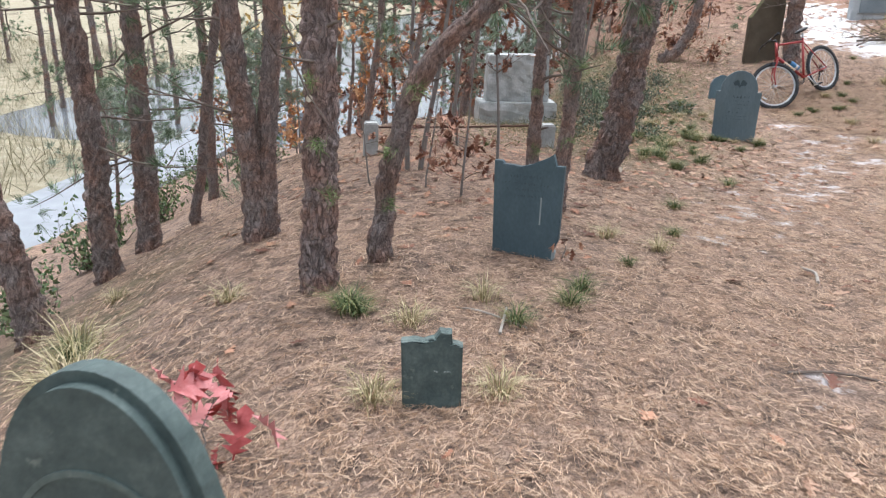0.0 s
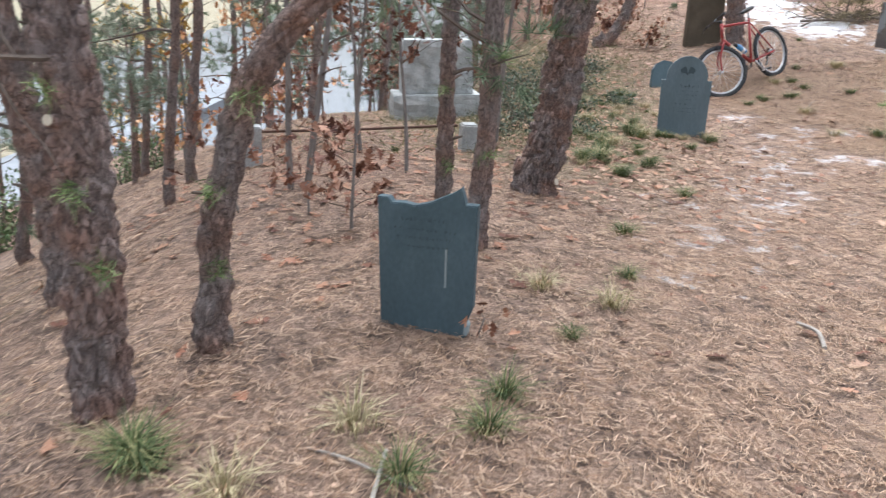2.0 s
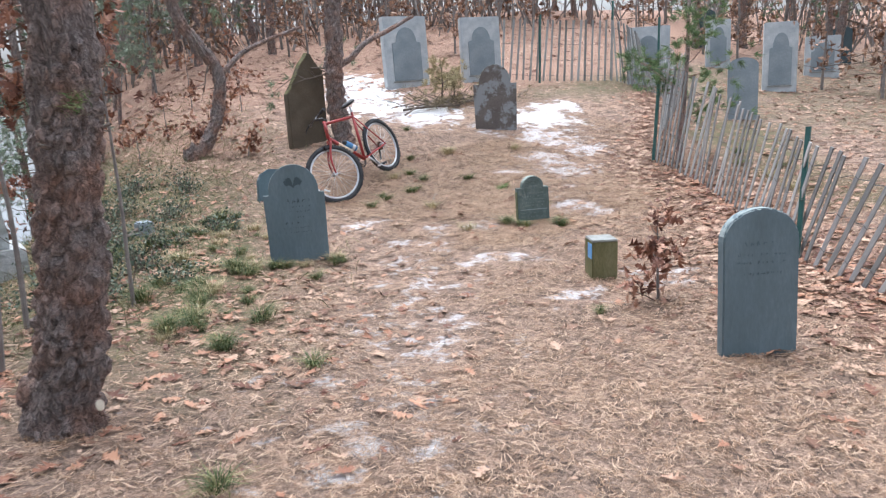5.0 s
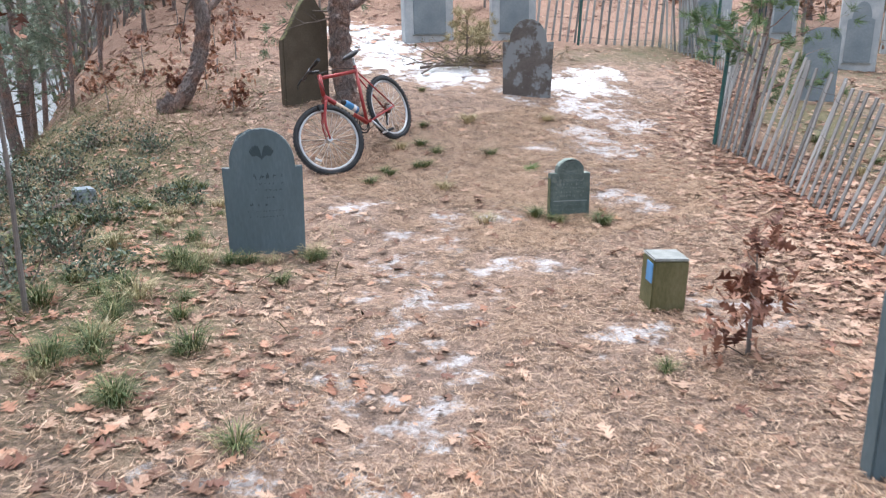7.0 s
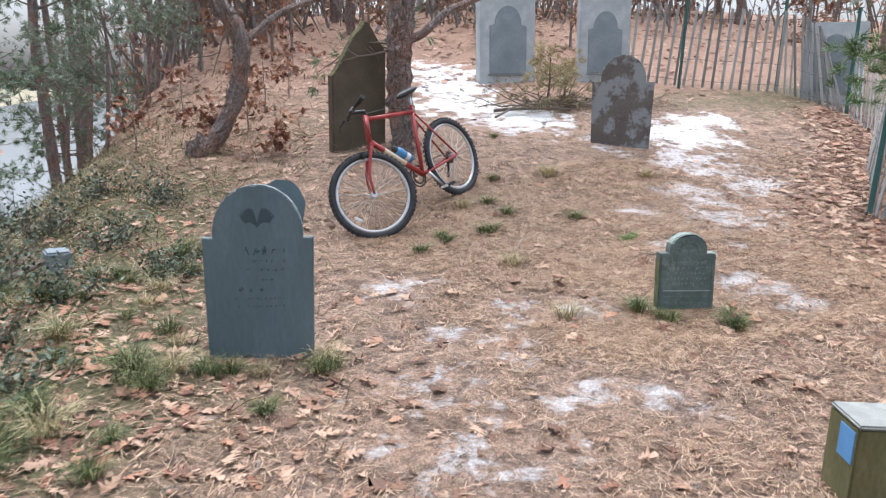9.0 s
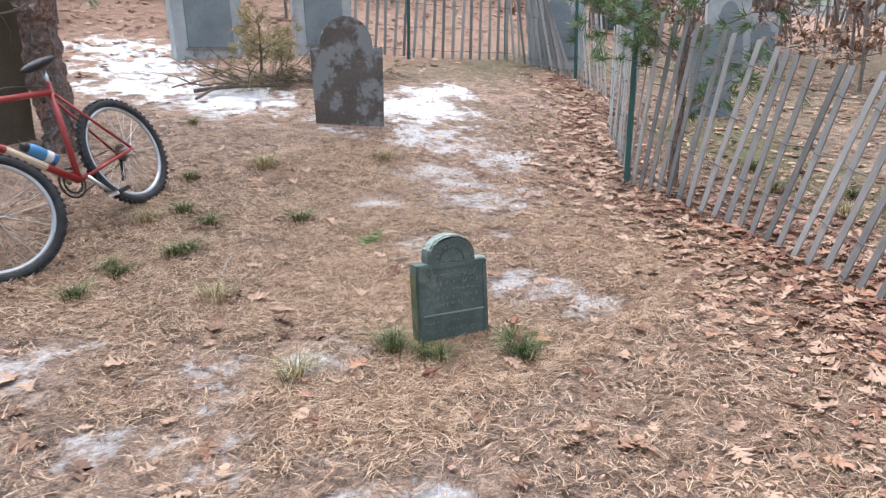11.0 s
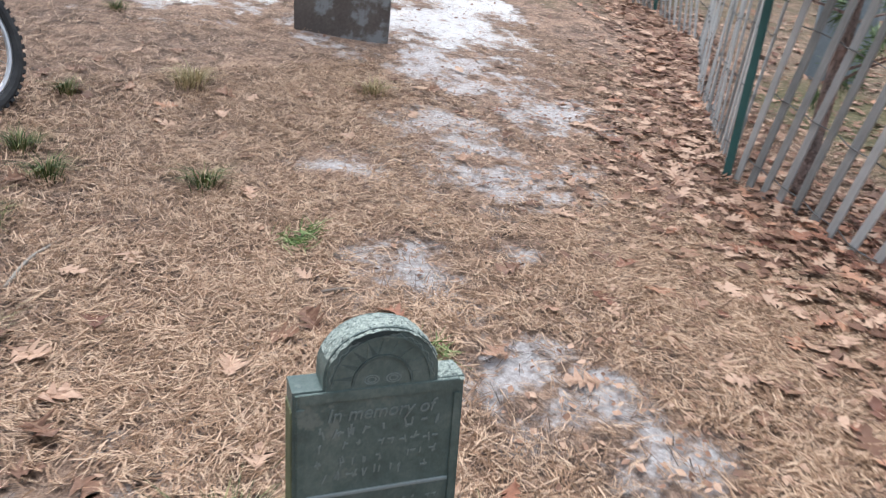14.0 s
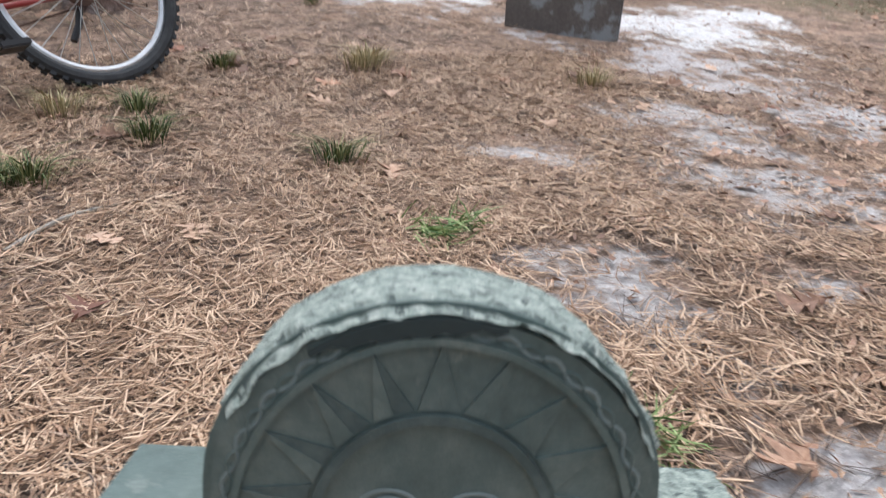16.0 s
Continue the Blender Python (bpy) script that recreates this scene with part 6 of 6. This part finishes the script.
pine_seedling(7.85, 13.5, 0.65, 2, "small sparse pine seedling with browning needles", GRASS_DRY, 0.35)
pine_seedling(8.25, 13.75, 0.45, 3, "small sparse pine seedling with browning needles", GRASS_DRY, 0.3)


# ---- sticks and litter ----
def stick(points, r, label, material=WOOD_OLD):
    t = thing("fallen_stick", Matrix.Identity(4), label, "stick", "fallen sticks")
    pts = [(x, y, gz(x, y) + r * 0.9 + h) for x, y, h in points]
    part("stick", tube(pts, [r * (1 - 0.1 * i) for i in range(len(pts))], 7, 0.15, 0.03), material, t)


stick([(2.55, 4.35, 0.01), (2.6, 4.5, 0.02), (2.57, 4.62, 0.0)], 0.011, "short crooked pale stick on the needles")
stick([(0.62, 3.2, 0.01), (0.66, 3.45, 0.02)], 0.007, "thin grey stick on the needles")
stick([(0.75, 3.3, 0.0), (0.55, 3.42, 0.01), (0.42, 3.5, 0.0)], 0.005, "thin grey stick on the needles")
stick([(1.85, 3.1, 0.0), (2.1, 3.13, 0.01), (2.4, 3.05, 0.0)], 0.007, "thin weathered stick in the litter", TWIG)
stick([(5.56, 10.07, 0.0), (5.65, 10.18, 0.01), (5.75, 10.27, 0.0)], 0.006, "thin grey twig on the needles")
stick([(6.30, 9.62, 0.0), (6.34, 9.60, 0.006), (6.39, 9.585, 0.0)], 0.009, "short dark stick among oak leaves", TWIG)
stick([(7.1, 13.45, 0.02), (7.5, 13.3, 0.05), (8.0, 13.2, 0.02)], 0.02, "dark fallen branch across the sand", TWIG)
stick([(7.0, 13.2, 0.02), (7.4, 13.45, 0.06), (7.75, 13.7, 0.02)], 0.015, "dark fallen branch across the sand", TWIG)


def on_slope(v, feet):
    """Lay pieces that were built level about their feet along the slope of the ground."""
    c = np.repeat(feet, len(v) // len(feet), 0)
    v = v.copy()
    v[:, 2] += lie(v[:, 0], v[:, 1]) - lie(c[:, 0], c[:, 1])
    return v


def leaf_litter():
    rng = np.random.default_rng(17)
    n = 240000
    x, y = rng.uniform(-1.5, 16, n), rng.uniform(1.5, 21, n)
    fence = np.maximum(along(NEAR_FENCE, x, y, 0.45), 0.75 * along(BACK_FENCE, x, y, 0.3))
    verge = along([(7.6, 8.5), (7.0, 7.7), (6.2, 6.8), (5.6, 6.3)], x, y, 0.5)
    dens = 0.42 * np.exp(-0.5 * (((x - 2.7) / 0.8) ** 2 + ((y - 9.0) / 1.5) ** 2)) + 0.2 * np.exp(-0.5 * (((x - 0.3) / 0.9) ** 2 + ((y - 7.2) / 1.2) ** 2)) + 0.10 * sig((y - 14.4) * 2) * sig((x - 3.0) * 2) + 0.006 + 0.16 * np.exp(-0.5 * (((x - 3.8) / 1.0) ** 2 + ((y - 12.6) / 1.2) ** 2)) + 0.012 * sig((x - 5.5) * 3) * sig((11 - y) * 2) + 0.2 * sig((x - 8.5 - 0.8 * (y - 9.5)) * 3) * sig((12 - y) * 2)
    keep = rng.random(n) < np.maximum(np.maximum(dens * 0.5, 0.85 * fence), 0.14 * verge)
    x, y = x[keep], y[keep]
    n = len(x)
    p = np.stack([x, y, lie(x, y) + 0.010 + rng.random(n) * 0.028 * np.clip(0.25 + fence[keep], 0, 1)], 1)
    size = rng.uniform(0.055, 0.125, n) * (1 + 0.4 * sig((y - 14) * 2))
    foot = along(NEAR_FENCE, x, y, 0.2)
    rust = rng.random(n) < 0.12 + 0.42 * foot + 0.55 * sig((1.6 - x) * 4) + 0.4 * sig((3.4 - x) * 6)
    for some, material, label in ((~rust, OAK_DEAD, "drift of curled brown oak leaves along the fence"), (rust, RUST_DRIFT, "rust-orange oak leaves heaped at the fence foot")):
        k = int(some.sum())
        v, f = leaves(p[some], size[some], rng.uniform(0, 6.28, k), rng.normal(0, 0.14, (k, 2)), rng.uniform(-0.3, 0.6, k), rng, 0.5)
        v = on_slope(v, p[some])
        tagged(raw("leaf_litter", v, f, material, None, label), category="leaves", kind="stuff")
    n = 150000
    x, y = rng.uniform(0.0, 12.5, n), rng.uniform(2.0, 14.5, n)
    verge = along([(8.4, 10.4), (7.5, 8.8), (6.6, 7.7), (6.0, 7.1), (5.4, 6.2)], x, y, 0.62)
    keep = rng.random(n) < np.clip(0.8 * verge + 0.8 * along(NEAR_FENCE, x, y, 0.6) + 0.6 * along(BACK_FENCE, x, y, 0.6) + 0.05 + 0.35 * np.exp(-0.5 * (((x - 2.8) / 0.8) ** 2 + ((y - 8.8) / 1.4) ** 2)), 0, 0.95)
    x, y = x[keep], y[keep]
    n = len(x)
    a = np.stack([x, y, lie(x, y) + 0.010 + 0.008 * rng.random(n)], 1)
    ang = rng.uniform(0, 6.28, n)
    d = np.stack([np.cos(ang), np.sin(ang), rng.normal(0, 0.22, n)], 1)
    ln = rng.uniform(0.008, 0.034, (n, 1))
    side = np.stack([-d[:, 1], d[:, 0], rng.normal(0, 0.2, n)], 1) * ln * rng.uniform(0.15, 0.5, (n, 1))
    lift = np.array([0, 0, 1]) * rng.uniform(-0.1, 0.25, (n, 1)) * ln
    v = np.stack([a - d * ln * 0.5, a + side * rng.uniform(0.3, 1, (n, 1)) + lift, a + d * ln * 0.5, a - side], 1).reshape(-1, 3)
    v = on_slope(v, a)
    tagged(raw("leaf_fragments", v, np.arange(n * 4).reshape(-1, 4), OAK_DEAD, None, "broken bits of brown oak leaf scattered on the ground"), category="leaves", kind="stuff")
    c = np.array([[6.13, 8.63], [6.18, 8.68], [6.1, 8.58], [6.2, 8.6], [6.08, 8.54], [6.22, 8.72], [6.02, 8.56], [6.16, 8.52]])
    p = np.stack([c[:, 0], c[:, 1], lie(c[:, 0], c[:, 1]) + rng.uniform(0.02, 0.05, 8)], 1)
    v, f = leaves(p, rng.uniform(0.07, 0.11, 8), rng.uniform(0, 6.28, 8), rng.normal(0, 0.35, (8, 2)), rng.uniform(0, 0.9, 8), rng)
    tagged(raw("leaf_litter", v, f, RUST_DRIFT, None, "rust-orange oak leaves caught at the small headstone's foot"), category="leaves", kind="stuff")
    # single leaves lying before and behind the small headstone: place, size, rust or brown
    known = [(6.41, 9.42, 0.11, 1), (6.10, 9.47, 0.10, 0), (6.19, 9.48, 0.10, 0), (5.93, 9.43, 0.11, 0), (5.57, 9.52, 0.12, 0), (5.55, 9.71, 0.12, 0), (5.72, 9.80, 0.10, 1), (5.72, 10.70, 0.10, 0), (6.89, 9.44, 0.11, 0), (6.53, 9.11, 0.09, 0), (5.50, 9.43, 0.10, 0), (6.40, 10.32, 0.10, 0), (5.73, 10.06, 0.08, 0), (6.30, 9.72, 0.07, 0), (5.50, 8.89, 0.10, 1), (5.65, 8.63, 0.12, 1), (5.93, 8.47, 0.10, 0), (5.26, 9.56, 0.13, 0)]
    meshes = []
    for i in range(14):
        v, f = leaves(np.zeros((1, 3)), np.array([1.0]), np.zeros(1), rng.normal(0, 0.12, (1, 2)), rng.uniform(0.2, 0.9, 1), rng, 0.8)
        me = bpy.data.meshes.new("oak_leaf")
        me.from_pydata(v.tolist(), [], f.tolist())
        me.materials.append(RUST_DRIFT if i % 5 == 4 else OAK_DEAD)
        meshes.append(me)
    k = 0
    while k < 150:
        x, y = (known[k][0], known[k][1]) if k < len(known) else (rng.uniform(0.2, 8.0), rng.uniform(2.2, 11.5))
        off = abs((x - 0.4) * 0.78 - (y - 1.2) * 0.62)
        if k >= len(known) and (off > 2.3 or rng.random() < 0.35 * off or (y < 6.5 and rng.random() < 0.8) or (5.3 < x < 7.2 and 8.4 < y < 10.8)):
            continue
        kind = (4 if known[k][3] else k % 4) if k < len(known) else k % 14
        ob = new("oak_leaf", meshes[kind])
        e = 0.05
        up = Vector(((gz(x - e, y) - gz(x + e, y)) / (2 * e), (gz(x, y - e) - gz(x, y + e)) / (2 * e), 1))
        lay = Vector((0, 0, 1)).rotation_difference(up).to_matrix().to_4x4()
        ob.matrix_world = Matrix.Translation((x, y, gz(x, y) + 0.022)) @ lay @ pose(0, 0, 0, rng.normal(0, 8), rng.normal(0, 8), rng.uniform(0, 360)) @ Matrix.Scale(known[k][2] * 1.15 if k < len(known) else rng.uniform(0.06, 0.115), 4)
        tagged(ob, "rust-orange oak leaf lying on the needles" if kind % 5 == 4 else "curled brown oak leaf lying on the needles", "leaf", "fallen oak leaves")
        k += 1


leaf_litter()


def needle_carpet():
    """Fallen pine needles in pairs from one sheath, thick beside the path and thin over the sand."""
    rng = np.random.default_rng(3)
    n, more = 700000, 170000
    x = np.concatenate([rng.uniform(-2.4, 9.6, n), rng.uniform(4.6, 7.9, more)])
    y = np.concatenate([rng.uniform(0.6, 13.6, n), rng.uniform(8.3, 11.6, more)])
    n += more
    off = np.abs((x - 0.4) * 0.78 - (y - 0.6) * 0.62)
    clump = 0.5 + 0.5 * np.sin(9.1 * x + 2.3 * np.sin(5.2 * y + 1.0)) * np.sin(8.3 * y + 2.1 * np.sin(6.4 * x))
    keep = rng.random(n) < np.clip(1.15 - 0.28 * off, 0.22, 1) * (0.6 + 0.4 * clump) * (1 - 0.9 * np.clip(spots_at(SAND, x, y, 1.5) * 1.7 - 0.35, 0, 1)) * (1 - 0.95 * spots_at(WHITE, x, y))
    x, y, off, clump = x[keep], y[keep], off[keep], clump[keep]
    n = len(x)
    top = rng.random(n) < 0.35 + 0.3 * clump
    ang = rng.uniform(0, 6.28, n) + 0.9 * np.sin(3.0 * x + 1.7 * np.sin(2.2 * y)) * np.where(rng.random(n) < 0.6, 1, 0)
    base = np.stack([x, y, np.zeros(n)], 1)
    low = lie(x, y)
    height = np.where(top, 0.011, 0.003) + np.abs(rng.normal(0, 0.007, n))
    wide = rng.uniform(0.00068, 0.00124, n) * np.where(top, 1.2, 1.0) * (1 + 0.35 * np.clip(off - 1.6, 0, 2.4))
    sheets = {True: [], False: []}
    for turn in (-1, 1):
        a2 = ang + turn * np.abs(rng.normal(0.11, 0.07, n))
        d = np.stack([np.cos(a2), np.sin(a2), 0 * a2], 1)
        side = np.stack([-d[:, 1], d[:, 0], rng.normal(0, 0.25, n)], 1)
        ln = rng.uniform(0.03, 0.08, (n, 1))
        a, b = base.copy(), base + d * ln
        a[:, 2], b[:, 2] = low + height, lie(b[:, 0], b[:, 1]) + np.where(top, 0.008, 0.002) + np.abs(rng.normal(0, 0.008, n))
        m = (a + b) / 2 + side * rng.normal(0, 0.006, (n, 1)) * [1, 1, 0]
        w = side * wide[:, None]
        near = (off < 1.5) & top
        for flag in (True, False):
            bent, flat = near & (top == flag), ~near & (top == flag)
            if bent.any():
                sheets[flag].append(ribbons(a[bent], m[bent], b[bent], wide[bent], side[bent]))
            v = np.stack([a[flat] - w[flat], a[flat] + w[flat], b[flat] + w[flat] * 0.4, b[flat] - w[flat] * 0.4], 1).reshape(-1, 3)
            sheets[flag].append((v, np.arange(len(v)).reshape(-1, 4)))
    for flag, material, label in ((False, NEEDLE_DEAD, "thick carpet of dull brown fallen pine needles"), (True, NEEDLE_TOP, "fresh orange-brown pine needles strewn on top")):
        starts = np.cumsum([0] + [len(v) for v, f in sheets[flag]])
        v = np.concatenate([v for v, f in sheets[flag]])
        f = np.concatenate([f + k for (_, f), k in zip(sheets[flag], starts)])
        tagged(raw("needle_litter", v, f, material, None, label), category="pine needles", kind="stuff")


needle_carpet()
